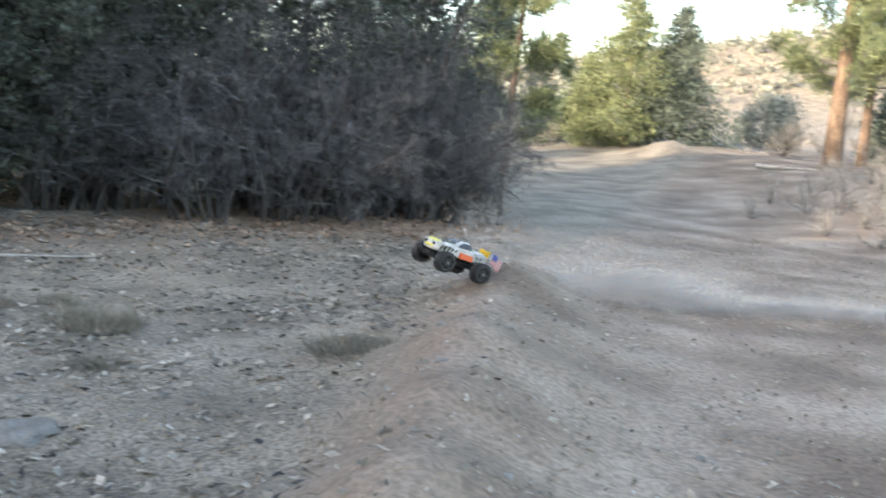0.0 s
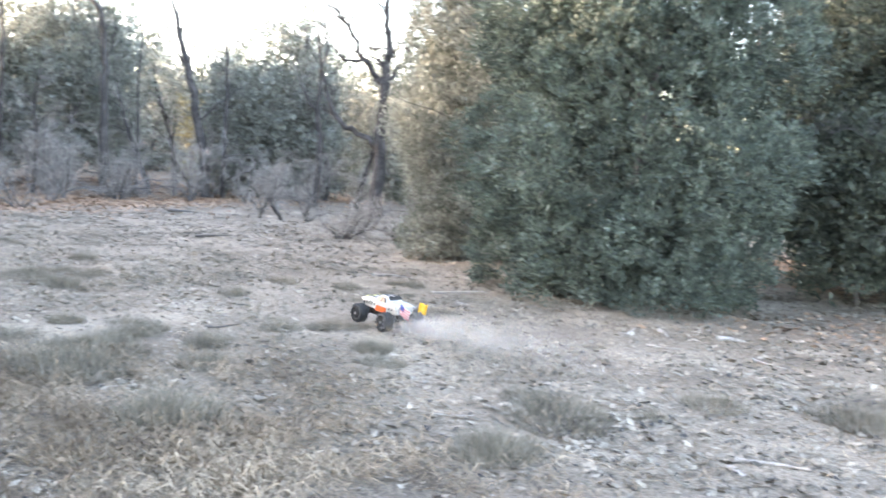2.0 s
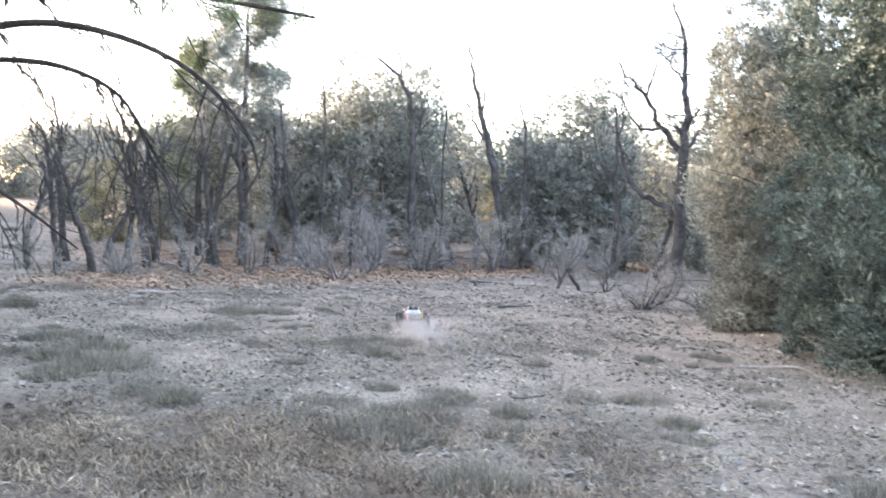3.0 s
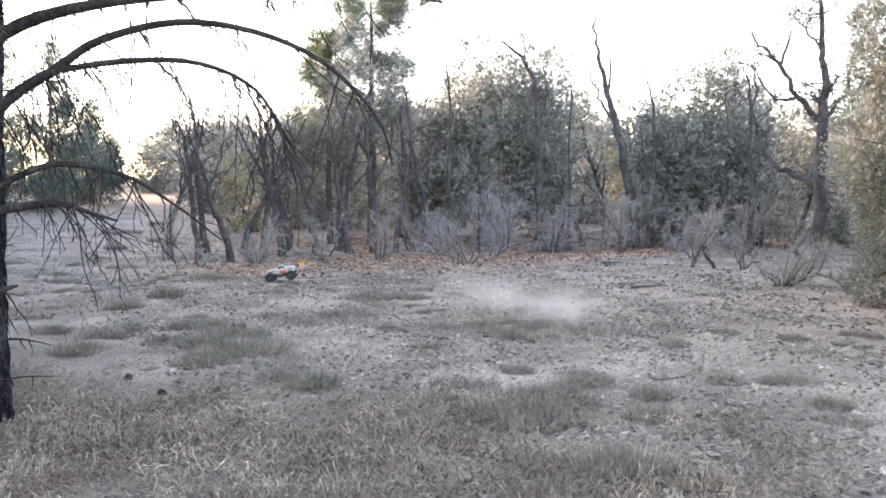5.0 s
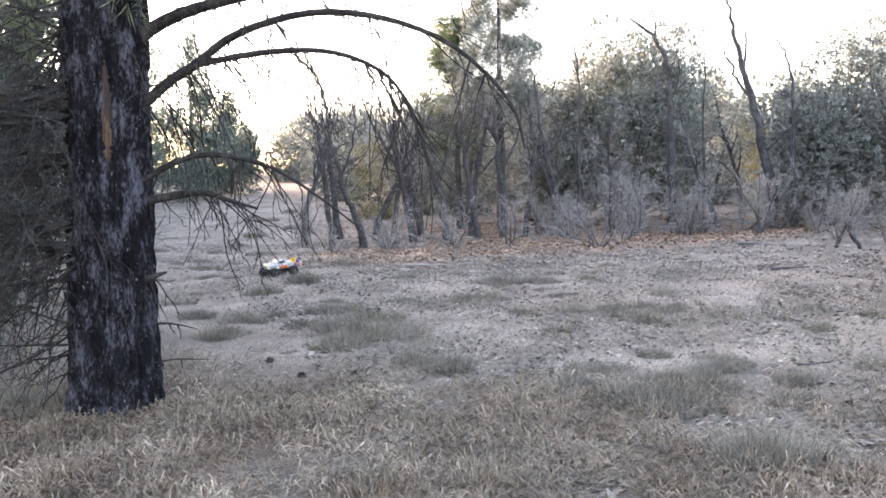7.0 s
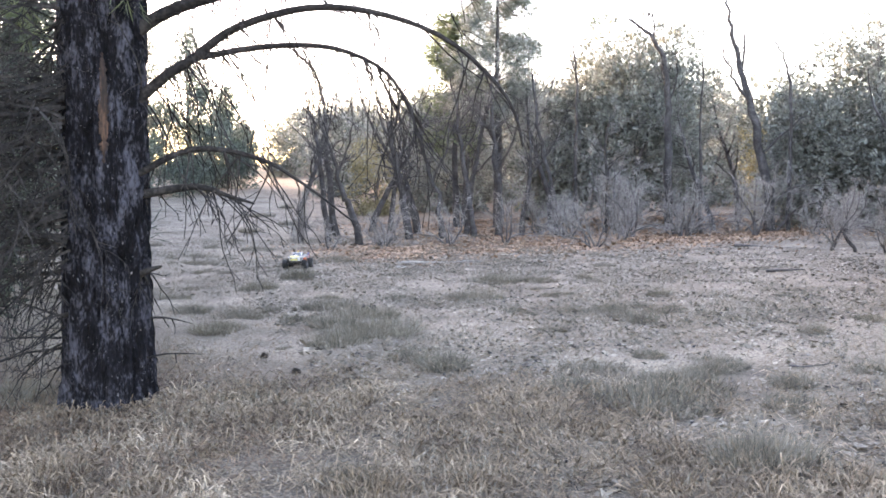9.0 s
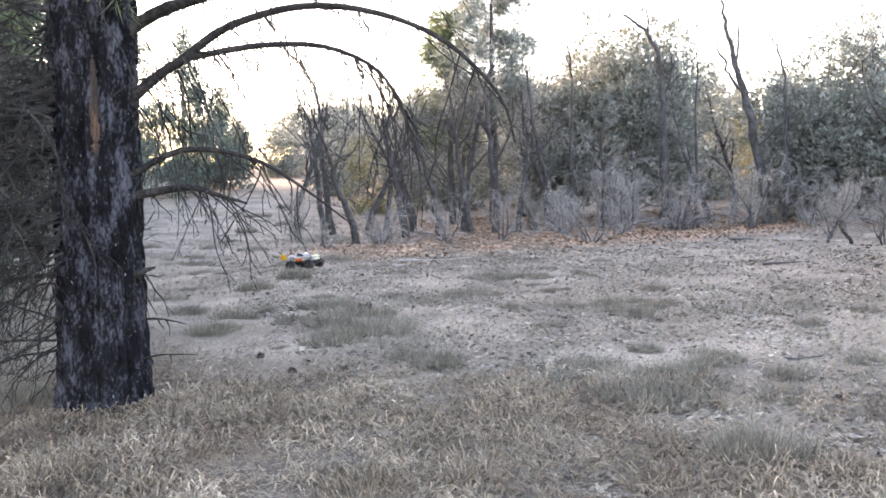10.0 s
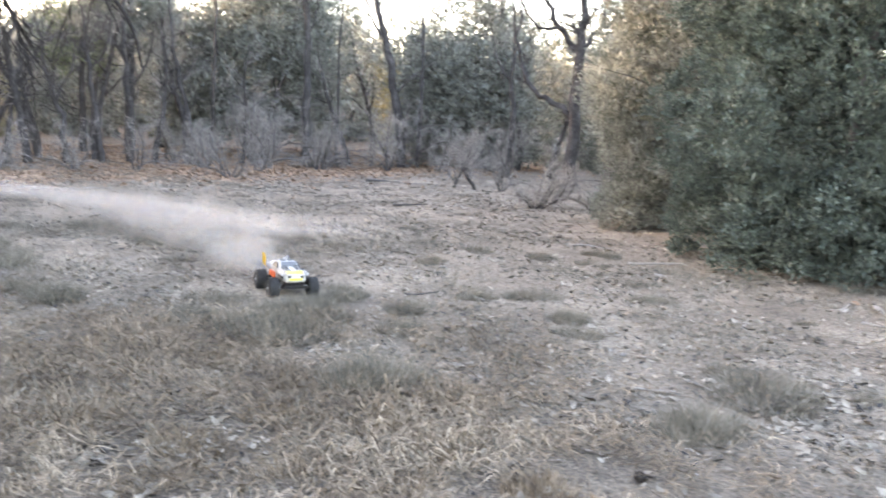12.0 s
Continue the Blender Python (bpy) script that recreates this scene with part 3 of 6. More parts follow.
small_scrub = [bare_tree("scrub_oak", "low leafless grey scrub oak bush", 40 + k, (1.3, 1.5, 1.1, 1.6, 1.2)[k], 0.024, LOW, M_TWIG_DARK, 0.1, (6, 4, 8, 5, 3)[k], 3, *xy, 0.9, "shrub", "low scrub round the clearing") for k, xy in enumerate([(-20.3, 9.9), (-17.3, 13.7), (-13.0, 12.2), (-19.2, 15.8), (-21.6, 11.2)])]
for x, y, s in [(2.7, 15.4, 1.2), (2.9, 15.0, 1.0), (2.3, 14.7, 1.2), (-16.7, 14.6, 0.7), (-12.3, 12.9, 1.0), (-13.6, 13.1, 0.8), (-22.4, 8.6, 1.0), (-22.9, 7.4, 1.1), (-22.3, 5.6, 0.9), (-22.2, 4.4, 0.9),
                (-23.1, 10.6, 1.2), (-22.6, 12.0, 1.1), (-22.8, 13.6, 1.3), (-22.0, 15.2, 1.2), (-21.2, 16.5, 1.1), (-20.0, 17.6, 1.2), (-18.6, 18.0, 1.0), (-24.4, 12.6, 1.4), (-24.6, 14.8, 1.5), (-25.4, 10.8, 1.3), (-23.6, 16.8, 1.5), (-21.6, 18.8, 1.4), (-26.2, 13.4, 1.6), (-15.6, 15.6, 0.9), (-14.6, 16.4, 1.2)]:
    placed_copy(small_scrub[int(rng.integers(5))], x, y, rng.uniform(0, 360), s)

for k in range(11):
    x, y = rng.uniform(-26.5, -22.8), rng.uniform(3.4, 19)
    placed_copy(small_scrub[k % 5], x + 0.12 * (y - 8) * (y > 12), y, rng.uniform(0, 360), rng.uniform(0.7, 1.25))
# the leafless trees along the far edge of the clearing
oaks = [bare_tree("bare_oak", "leafless dark oak tree with crooked branches", 60 + k, 3.9, 0.095, OAK, M_OAK_BARK, 0.18, 1, 4, *xy) for k, xy in enumerate([(-27.5, 7.1), (-26.2, 4.4), (-28.4, 8.2)])]
for k, (x, y, s) in enumerate([(-25.8, 8.8, 1.05), (-25.3, 10.2, 1.0), (-26.4, 7.6, 1.1), (-26.6, 5.4, 1.1), (-26.6, 11.6, 1.1), (-27.6, 6.6, 1.15),
                               (-25.2, 12.6, 0.9), (-27.2, 14.4, 1.0), (-24.8, 15.8, 0.95), (-23.4, 18.4, 1.0), (-22.4, 20.2, 1.0), (-20.4, 19.6, 0.9), (-27.8, 18.6, 1.2), (-17.6, 19.2, 0.9), (-28.4, 9.6, 1.15), (-29.4, 12.0, 1.2), (-15.8, 18.4, 0.9)]):
    placed_copy(oaks[k % 3], x, y, 47 * k, s)
pine(-27.4, 10.3, 7.8, 71, 0.15, 0.34, 2800, 0.25, M_JUNIPER_GREY, M_OAK_BARK, shape=0.4, per=14, needle=0.17)
pine(-28.2, 9.3, 6.2, 72, 0.11, 0.35, 800, 0.22, bark=M_OAK_BARK, label="thin ponderosa pine with sparse yellow-green needles")
juniper(-28.3, 15.2, 5.8, 4.9, 80, 6000, 26, 0.10, M_JUNIPER_GREY, label="round-topped green juniper tree", lift=0.5, gap=-0.28, holes=1.3, rough=0.5, clump=0.38, puff=0.12, top=0.5, filling=1200)
juniper(-28.9, 12.9, 4.3, 3.0, 82, 3000, 24, 0.10, M_JUNIPER_GREY, label="low green juniper beside a rounder one", lift=0.2, gap=-0.28, holes=1.4, rough=0.5, clump=0.38, puff=0.12, filling=700)
juniper(-24.6, 18.9, 4.0, 3.0, 83, 3000, 24, 0.10, M_JUNIPER_GREY, label="low grey juniper in the far tree line", lift=0.2, gap=-0.28, holes=1.4, rough=0.5, clump=0.38, puff=0.12, filling=700)
juniper(-23.8, 19.9, 5.7, 3.7, 81, 4500, 26, 0.10, M_JUNIPER_GREY, label="tall grey-green juniper tree", gap=-0.28, holes=1.4, rough=0.5, clump=0.38, puff=0.12, filling=700)
for k, (x, y, h, w) in enumerate([(-34.0, 21.6, 5.4, 3.6), (-27.1, 24.6, 5.2, 3.4), (-31.6, 23.6, 5.2, 3.4), (-23.4, 23.6, 5.0, 3.2), (-36.5, 14.0, 5.4, 3.6), (-33.6, 10.6, 4.0, 3.2), (-37.0, 18.0, 5.2, 3.6), (-20.0, 22.6, 4.6, 3.0), (-16.6, 21.6, 4.8, 3.0), (-13.2, 17.6, 4.6, 2.8)]):
    juniper(x, y, h, w, 90 + k, 2300, 5, 0.14, M_JUNIPER_GREY, label="grey-green juniper tree in the far tree line")
juniper(-33.4, 14.2, 3.4, 2.2, 110, 1500, 6, 0.10, M_YELLOW, label="small tree with yellow autumn leaves", name="yellow_shrub", gap=-0.1)
juniper(-32.4, 7.9, 3.0, 2.0, 111, 1200, 6, 0.10, M_YELLOW, label="small tree with yellow-green autumn leaves", name="yellow_shrub", gap=-0.1)
juniper(-28.6, 20.0, 3.0, 1.8, 112, 900, 6, 0.10, M_YELLOW, label="small tree with yellow autumn leaves", name="yellow_shrub", gap=-0.1)


def spined_tree(name, label, x, y, spines, seed, twigs=10, twig=0.6, mat=M_OAK_BARK, category="tree", group="trees round the clearing"):
    """A crooked tree: each spine is (radius at its foot, at its tip, [(sideways, height), ...]); the first is the trunk."""
    rng = np.random.default_rng(seed)
    ob = thing(name, label, category, group, x, y, 0.05)
    side = np.array([y, -x, 0.0]) / math.hypot(x, y)
    away = np.array([x, y, 0.0]) / math.hypot(x, y)
    fine = []
    for k, (r0, r1, points) in enumerate(spines):
        depth = 0.0 if k == 0 else rng.uniform(-0.35, 0.35)
        pts = []
        for j in range(len(points) - 1):
            (u0, z0), (u1, z1) = points[j], points[j + 1]
            for q in range(4):
                f = (j + q / 4) / (len(points) - 1)
                pts.append(side * (u0 + (u1 - u0) * q / 4) + away * depth * f + np.array([0, 0, z0 + (z1 - z0) * q / 4]))
        u, z = points[-1]
        pts.append(side * u + away * depth + np.array([0, 0, z]))
        pts = np.array(pts)
        inner = pts.copy()
        inner[1:-1] = (pts[:-2] + pts[1:-1] * 2 + pts[2:]) / 4
        reach = np.linalg.norm(pts[-1] - pts[0])
        inner[1:] += rng.normal(0, 0.012 * min(reach, 2.5), (len(pts) - 1, 3))
        m = len(inner) - 1
        r0, r1 = r0 * 0.85, r1 * 0.85
        segs = [(*inner[j], *inner[j + 1], r0 + (r1 - r0) * j / m, r0 + (r1 - r0) * (j + 1) / m) for j in range(m)]
        piece = "trunk" if k == 0 else "limb"
        put_part(piece, mesh_of(piece, *tube(segs, 8 if k == 0 else 6), mat, True), ob)
        for _ in range(twigs if k == 0 else max(2, int(twigs * 0.6))):
            j = int(rng.integers(m // 3, m + 1))
            q = rng.uniform(0, 6.283)
            way = (math.cos(q), math.sin(q), rng.uniform(-0.1, 1.0))
            branch(fine, rng, inner[j], way, twig * rng.uniform(0.5, 1.4), max(0.008, r0 * 0.16), 0,
                   [(5, 6, 0.7, 0.5, -0.08, 0.26), (3, 4, 0.7, 0.55, -0.03, 0.26), (2, 0, 0.6, 0.5, 0, 0.2)])
    t = np.array(fine)[:, :8]
    t[:, 6:] = np.maximum(t[:, 6:], 0.0035)
    put_part("canopy", mesh_of("canopy", *rods(t, 3), mat), ob)
    return ob


DEAD = "standing dead tree with broken grey branches"
spined_tree("dead_tree", DEAD, -25.4, 14.7, [(0.15, 0.03, [(0, 0), (0, 1.5), (0, 2.8), (-0.03, 4.2), (-0.15, 5.0), (-0.4, 5.45), (-0.85, 5.9), (-1.1, 6.05)]),
    (0.04, 0.012, [(-0.4, 5.45), (-0.4, 5.85), (-0.46, 6.25)]), (0.04, 0.015, [(0.0, 3.6), (0.22, 4.2), (0.25, 4.8)])], 120, 12, 0.5)
spined_tree("dead_tree", DEAD, -23.9, 17.05, [(0.17, 0.03, [(0, 0), (-0.12, 1.5), (-0.5, 3.4), (-0.8, 4.3), (-0.95, 5.0), (-1.15, 5.9), (-1.25, 6.7)]),
    (0.06, 0.02, [(-0.5, 3.4), (-0.95, 4.1), (-1.15, 4.6), (-1.3, 5.0), (-1.7, 5.3)]), (0.055, 0.015, [(-0.8, 4.3), (-0.75, 5.2), (-0.72, 6.2)]),
    (0.03, 0.012, [(-1.3, 5.0), (-1.25, 5.4)]), (0.05, 0.015, [(-0.2, 2.2), (0.5, 2.9), (0.9, 3.2)])], 121, 14, 0.55)
spined_tree("dead_tree", "thin grey dead snag among junipers", -23.6, 17.4, [(0.07, 0.02, [(0, 0), (0.02, 2), (0, 4.2), (-0.2, 4.9), (-0.42, 5.3)]), (0.03, 0.012, [(0, 4.3), (0.35, 4.5), (0.5, 4.3)])], 122, 10, 0.45)
spined_tree("dead_tree", "thin grey dead snag among junipers", -26.9, 12.5, [(0.08, 0.025, [(0, 0), (0.03, 2), (0.05, 4.2), (0, 5.5)]), (0.03, 0.012, [(0.03, 4.6), (-0.15, 5.0)])], 123, 8, 0.4)
spined_tree("dead_tree", "thin grey dead snag among junipers", -25.0, 15.5, [(0.06, 0.02, [(0, 0), (0, 2.5), (0.05, 4.9)])], 124, 8, 0.4)
spined_tree("dead_tree", "dark leafless oak with twisting heavy branches", -17.1, 17.2, [(0.19, 0.03, [(0, 0), (0, 2.2), (-0.03, 3.3), (0.1, 4.0), (-0.05, 4.75), (-0.08, 5.85), (-0.35, 6.7)]),
    (0.09, 0.02, [(-0.05, 3.2), (-0.55, 3.75), (-0.9, 4.5), (-1.3, 4.9), (-1.6, 5.3)]), (0.05, 0.015, [(-0.55, 3.75), (-1.0, 3.7), (-1.4, 4.2), (-1.5, 4.7)]),
    (0.10, 0.03, [(0, 1.6), (-0.55, 2.0), (-1.15, 2.35), (-1.4, 3.0), (-1.55, 3.6), (-1.6, 4.3)]), (0.07, 0.02, [(0.05, 3.3), (0.5, 3.9), (0.6, 4.6), (0.9, 5.2)]),
    (0.04, 0.012, [(-0.05, 4.75), (-0.4, 5.3), (-0.75, 5.7)]), (0.04, 0.012, [(-0.9, 4.5), (-0.7, 5.2), (-0.75, 5.6)])], 125, 30, 0.75)
spined_tree("dead_tree", DEAD, -20.8, 18.4, [(0.10, 0.02, [(0, 0), (0.1, 1.6), (0, 3.2), (0.15, 4.4), (0, 5.0)]), (0.05, 0.015, [(0.05, 2.4), (-0.5, 3.3), (-0.6, 4.2)])], 126, 16, 0.6)
spined_tree("crooked_stump", "short dark crooked stump among scrub", -17.0, 13.95, [(0.05, 0.03, [(0.14, 0), (0.1, 0.14), (-0.02, 0.26), (-0.1, 0.42), (-0.09, 0.52)])], 127, 2, 0.14)
# the front row of leafless oaks, each with its own bend
ROW = "leafless oak tree with a dark crooked trunk"
for k, (x, y, spines) in enumerate([
        (-24.6, 6.85, [(0.13, 0.06, [(0, 0), (-0.1, 0.9), (-0.22, 1.6), (-0.4, 2.5), (-0.45, 3.0)]), (0.05, 0.012, [(-0.4, 2.5), (-0.75, 3.2), (-0.8, 4.0)]), (0.05, 0.012, [(-0.42, 2.8), (-0.2, 3.4), (-0.1, 4.1)]), (0.04, 0.012, [(-0.3, 2.0), (0.25, 2.7), (0.4, 3.5)])]),
        (-23.6, 5.35, [(0.12, 0.05, [(0, 0), (-0.2, 0.9), (-0.45, 1.5), (-0.6, 2.2)]), (0.04, 0.012, [(-0.6, 2.2), (-0.9, 3.0), (-0.85, 3.6)]), (0.04, 0.012, [(-0.5, 1.7), (-0.2, 2.5), (-0.1, 3.3)])]),
        (-24.4, 4.75, [(0.10, 0.05, [(0, 0), (-0.05, 1.0), (-0.2, 2.2), (-0.25, 2.9)]), (0.04, 0.012, [(-0.25, 2.9), (-0.5, 3.5)]), (0.04, 0.012, [(-0.2, 2.4), (0.1, 3.0), (0.2, 3.7)])]),
        (-24.2, 7.6, [(0.09, 0.04, [(0, 0), (-0.05, 0.9), (-0.35, 1.9), (-0.5, 2.8)]), (0.035, 0.012, [(-0.5, 2.8), (-0.7, 3.6)]), (0.04, 0.012, [(-0.2, 1.5), (0.2, 2.4), (0.25, 3.3)])]),
        (-24.9, 8.7, [(0.11, 0.05, [(0, 0), (-0.1, 1.0), (-0.35, 2.5), (-0.4, 3.3)]), (0.04, 0.012, [(-0.3, 2.2), (0.15, 3.0), (0.2, 3.8)]), (0.04, 0.012, [(-0.4, 3.3), (-0.6, 4.2)])]),
        (-25.2, 9.5, [(0.13, 0.04, [(0, 0), (0, 1.4), (-0.1, 2.8), (-0.2, 4.2)]), (0.05, 0.012, [(0, 1.8), (0.5, 2.8), (0.55, 3.6)]), (0.05, 0.012, [(-0.1, 2.6), (-0.6, 3.4)])]),
        (-25.0, 11.1, [(0.10, 0.03, [(0, 0), (-0.15, 1.4), (-0.5, 3.0), (-0.65, 4.4)]), (0.04, 0.012, [(-0.3, 2.2), (0.2, 3.0)])])]):
    spined_tree("bare_oak", ROW, x, y, spines, 130 + k, 16, 0.8)
# the green trees past the big pine, and the woods behind them
for k, (x, y, h, w) in enumerate([(-45.2, 2.7, 7.2, 4.6), (-48.1, 4.6, 4.8, 3.6), (-44.0, 0.6, 7.6, 4.4), (-38.0, -0.8, 6.0, 3.8), (-31.0, -2.4, 6.4, 3.6)]):
    conifer(x, y, h, w, 130 + k, 2400, M_JUNIPER, "dark green bushy pine tree beyond the clearing")
for k, (x, y, h) in enumerate([(-58, 8.9, 3.6), (-66, 7.0, 3.2), (-64, 10.5, 4.0), (-55, 12.5, 4.2), (-48, 10.5, 4.4), (-44, 12.4, 4.6), (-42, 8.6, 4.2), (-66, 4.0, 3.6), (-58, 1.0, 4.4), (-46, -1.6, 5.0)]):
    juniper(x, y, h, h * 0.75, 140 + k, 800, 5, 0.2, M_JUNIPER_GREY, label="far grey-green tree on the rise")
# beside and behind the big pine
pine(-10.9, -1.3, 6.5, 150, 0.11, 0.06, 1500, 0.26, M_OAK_DARK, M_TWIG_DARK, "young dark pine with low shaded branches", 14, 0.15)
pine(-12.6, -2.6, 7.2, 151, 0.13, 0.06, 1300, 0.26, M_OAK_DARK, M_TWIG_DARK, "young dark pine with low shaded branches", 14, 0.15)
pine(-15.5, -1.2, 7.0, 152, 0.13, 0.06, 1100, 0.24, M_OAK_DARK, M_TWIG_DARK, "young dark pine with low shaded branches", 14, 0.16)
for k, (x, y, h) in enumerate([(-20, -5, 7.5), (-24, -8, 7.5), (-16, -7, 8.0), (-30, -5, 7.0), (-12, -9, 7.0)]):
    juniper(x, y, h, h * 0.55, 160 + k, 2000, 5, 0.16, M_OAK_DARK, label="dark evergreen tree in the woods")
for k, (x, y, h, w) in enumerate([(-11.6, -1.9, 6.0, 2.4), (-13.8, -3.0, 6.5, 2.8), (-10.2, -2.6, 5.5, 2.0), (-9.0, -1.75, 4.4, 1.7), (-17.5, -2.6, 6.0, 3.0)]):
    juniper(x, y, h, w, 250 + k, 4200, 7, 0.10, M_OAK_DARK, broad=0.18, label="dark shaded evergreen beside the charred pine", lift=0.3, gap=-0.2)
# along the road
pine(5.0, 26.0, 8.0, 170, 0.12, 0.12, 3200, 0.20, label="sunlit ponderosa pine by the dirt road", needle=0.22)
conifer(11.4, 36.6, 6.1, 4.8, 172, 3000, M_NEEDLE, "cone-shaped yellow-green pine at the road's bend")
conifer(13.3, 36.6, 5.2, 4.0, 173, 2600, M_JUNIPER, "cone-shaped dark green pine at the road's bend")
conifer(10.4, 38.5, 3.6, 3.2, 174, 1600, M_NEEDLE, "small cone-shaped green pine at the road's bend")
pine(15.3, 28.3, 9.0, 175, 0.30, 0.24, 2600, 0.30, lean=-0.02, label="big ponderosa pine with orange bark and high branches", needle=0.24)
pine(17.2, 30.0, 8.0, 176, 0.18, 0.25, 900, 0.24, label="ponderosa pine with orange bark", needle=0.24)
for x, y, s in [(17.6, 36.0, 1.5), (16.2, 33.5, 1.4), (18.6, 34.5, 1.6), (19.5, 33.0, 1.5), (8.2, 39.0, 1.4), (7.0, 36.0, 1.3), (6.0, 34.0, 1.3), (9.6, 41.0, 1.5)]:
    placed_copy(small_scrub[int(rng.integers(5))], x, y, rng.uniform(0, 360), s, "pale leafless brush beside the dirt road")
for k, (x, y, h, w) in enumerate([(8.8, 42.0, 2.0, 3.2), (18.6, 30.4, 2.6, 2.0), (19.6, 31.8, 2.6, 2.4), (9.8, 44.0, 2.0, 3.4), (19.0, 41.0, 2.2, 3.0), (4.4, 33.0, 2.6, 3.0)]):
    juniper(x, y, h, w, 180 + k, 1300, 5, 0.15, M_JUNIPER if k % 2 else M_JUNIPER_GREY, label="low grey-green bush beside the dirt road", name="roadside_bush", gap=-0.3)


def hillside_woods():
    """The far slope's scattered trees, past counting."""
    rng = np.random.default_rng(9)
    n = 2600
    x, y = rng.uniform(-20, 190, n), rng.uniform(100, 260, n)
    z = lie(x, y)
    keep = (z > 2.2) | (rng.random(n) < 0.3)
    x, y, z = x[keep], y[keep], z[keep]
    c, d = [], []
    for k in range(len(x)):
        h = rng.uniform(0.8, 2.2)
        q = rng.normal(0, 1, (12, 3))
        c.append(np.array([x[k], y[k], z[k] + h * 0.5]) + q * (h * 0.28, h * 0.28, h * 0.26))
        d.append(q)
    c, d = np.concatenate(c), np.concatenate(d)
    ob = new("hillside_woods", mesh_of("hillside_woods", *leaves(rng, c, d, 5, 0.45, 0.4, 0.6), M_JUNIPER_GREY))
    tagged(ob, "scattered grey-green scrub on a distant hillside", "woods", kind="stuff")


hillside_woods()


def western_woods():
    """The belt of woods far behind the clearing's edge."""
    rng = np.random.default_rng(19)
    n = 420
    x, y = rng.uniform(-85, -42, n), rng.uniform(13, 75, n)
    # southern stand, mostly out of view, added to hold back low sun
    x2, y2 = rng.uniform(-80, -36, 220), rng.uniform(-70, -6, 220)
    x, y = np.r_[x, x2], np.r_[y, y2]
    z = lie(x, y)
    c, d = [], []
    for k in range(len(x)):
        h = rng.uniform(2.4, 4.4)
        q = rng.normal(0, 1, (60, 3))
        c.append(np.array([x[k], y[k], z[k] + h * 0.5]) + q * (h * 0.24, h * 0.24, h * 0.24))
        d.append(q)
    c, d = np.concatenate(c), np.concatenate(d)
    ob = new("western_woods", mesh_of("western_woods", *leaves(rng, c, d, 4, 0.4, 0.4, 0.5), M_JUNIPER_GREY))
    tagged(ob, "belt of grey-green woods behind the clearing", "woods", kind="stuff")


def southwest_woods():
    """Tall woods out of view, added to keep the low sun off the clearing."""
    rng = np.random.default_rng(29)
    n = 330
    along, deep = rng.uniform(-34, 40, n), rng.uniform(0, 30, n)
    x, y = -20 + 0.5 * along - 0.87 * deep, -16 - 0.87 * along - 0.5 * deep
    keep = (y < -5.5) & (x < 12)
    x, y = x[keep], y[keep]
    z = lie(x, y)
    c, d = [], []
    for k in range(len(x)):
        h = rng.uniform(7.0, 10.5)
        q = rng.normal(0, 1, (130, 3))
        c.append(np.array([x[k], y[k], z[k] + h * 0.5]) + q * (1.0, 1.0, h * 0.22))
        d.append(q)
    c, d = np.concatenate(c), np.concatenate(d)
    ob = new("southwest_woods", mesh_of("southwest_woods", *leaves(rng, c, d, 4, 0.5, 0.4, 0.5), M_OAK_DARK))
    tagged(ob, "unseen dark woods added to shade the clearing", "woods", kind="stuff")


western_woods()
southwest_woods()


# ---- the charred pine that stands in the clearing ----
PINE_X, PINE_Y = -7.5, -0.05


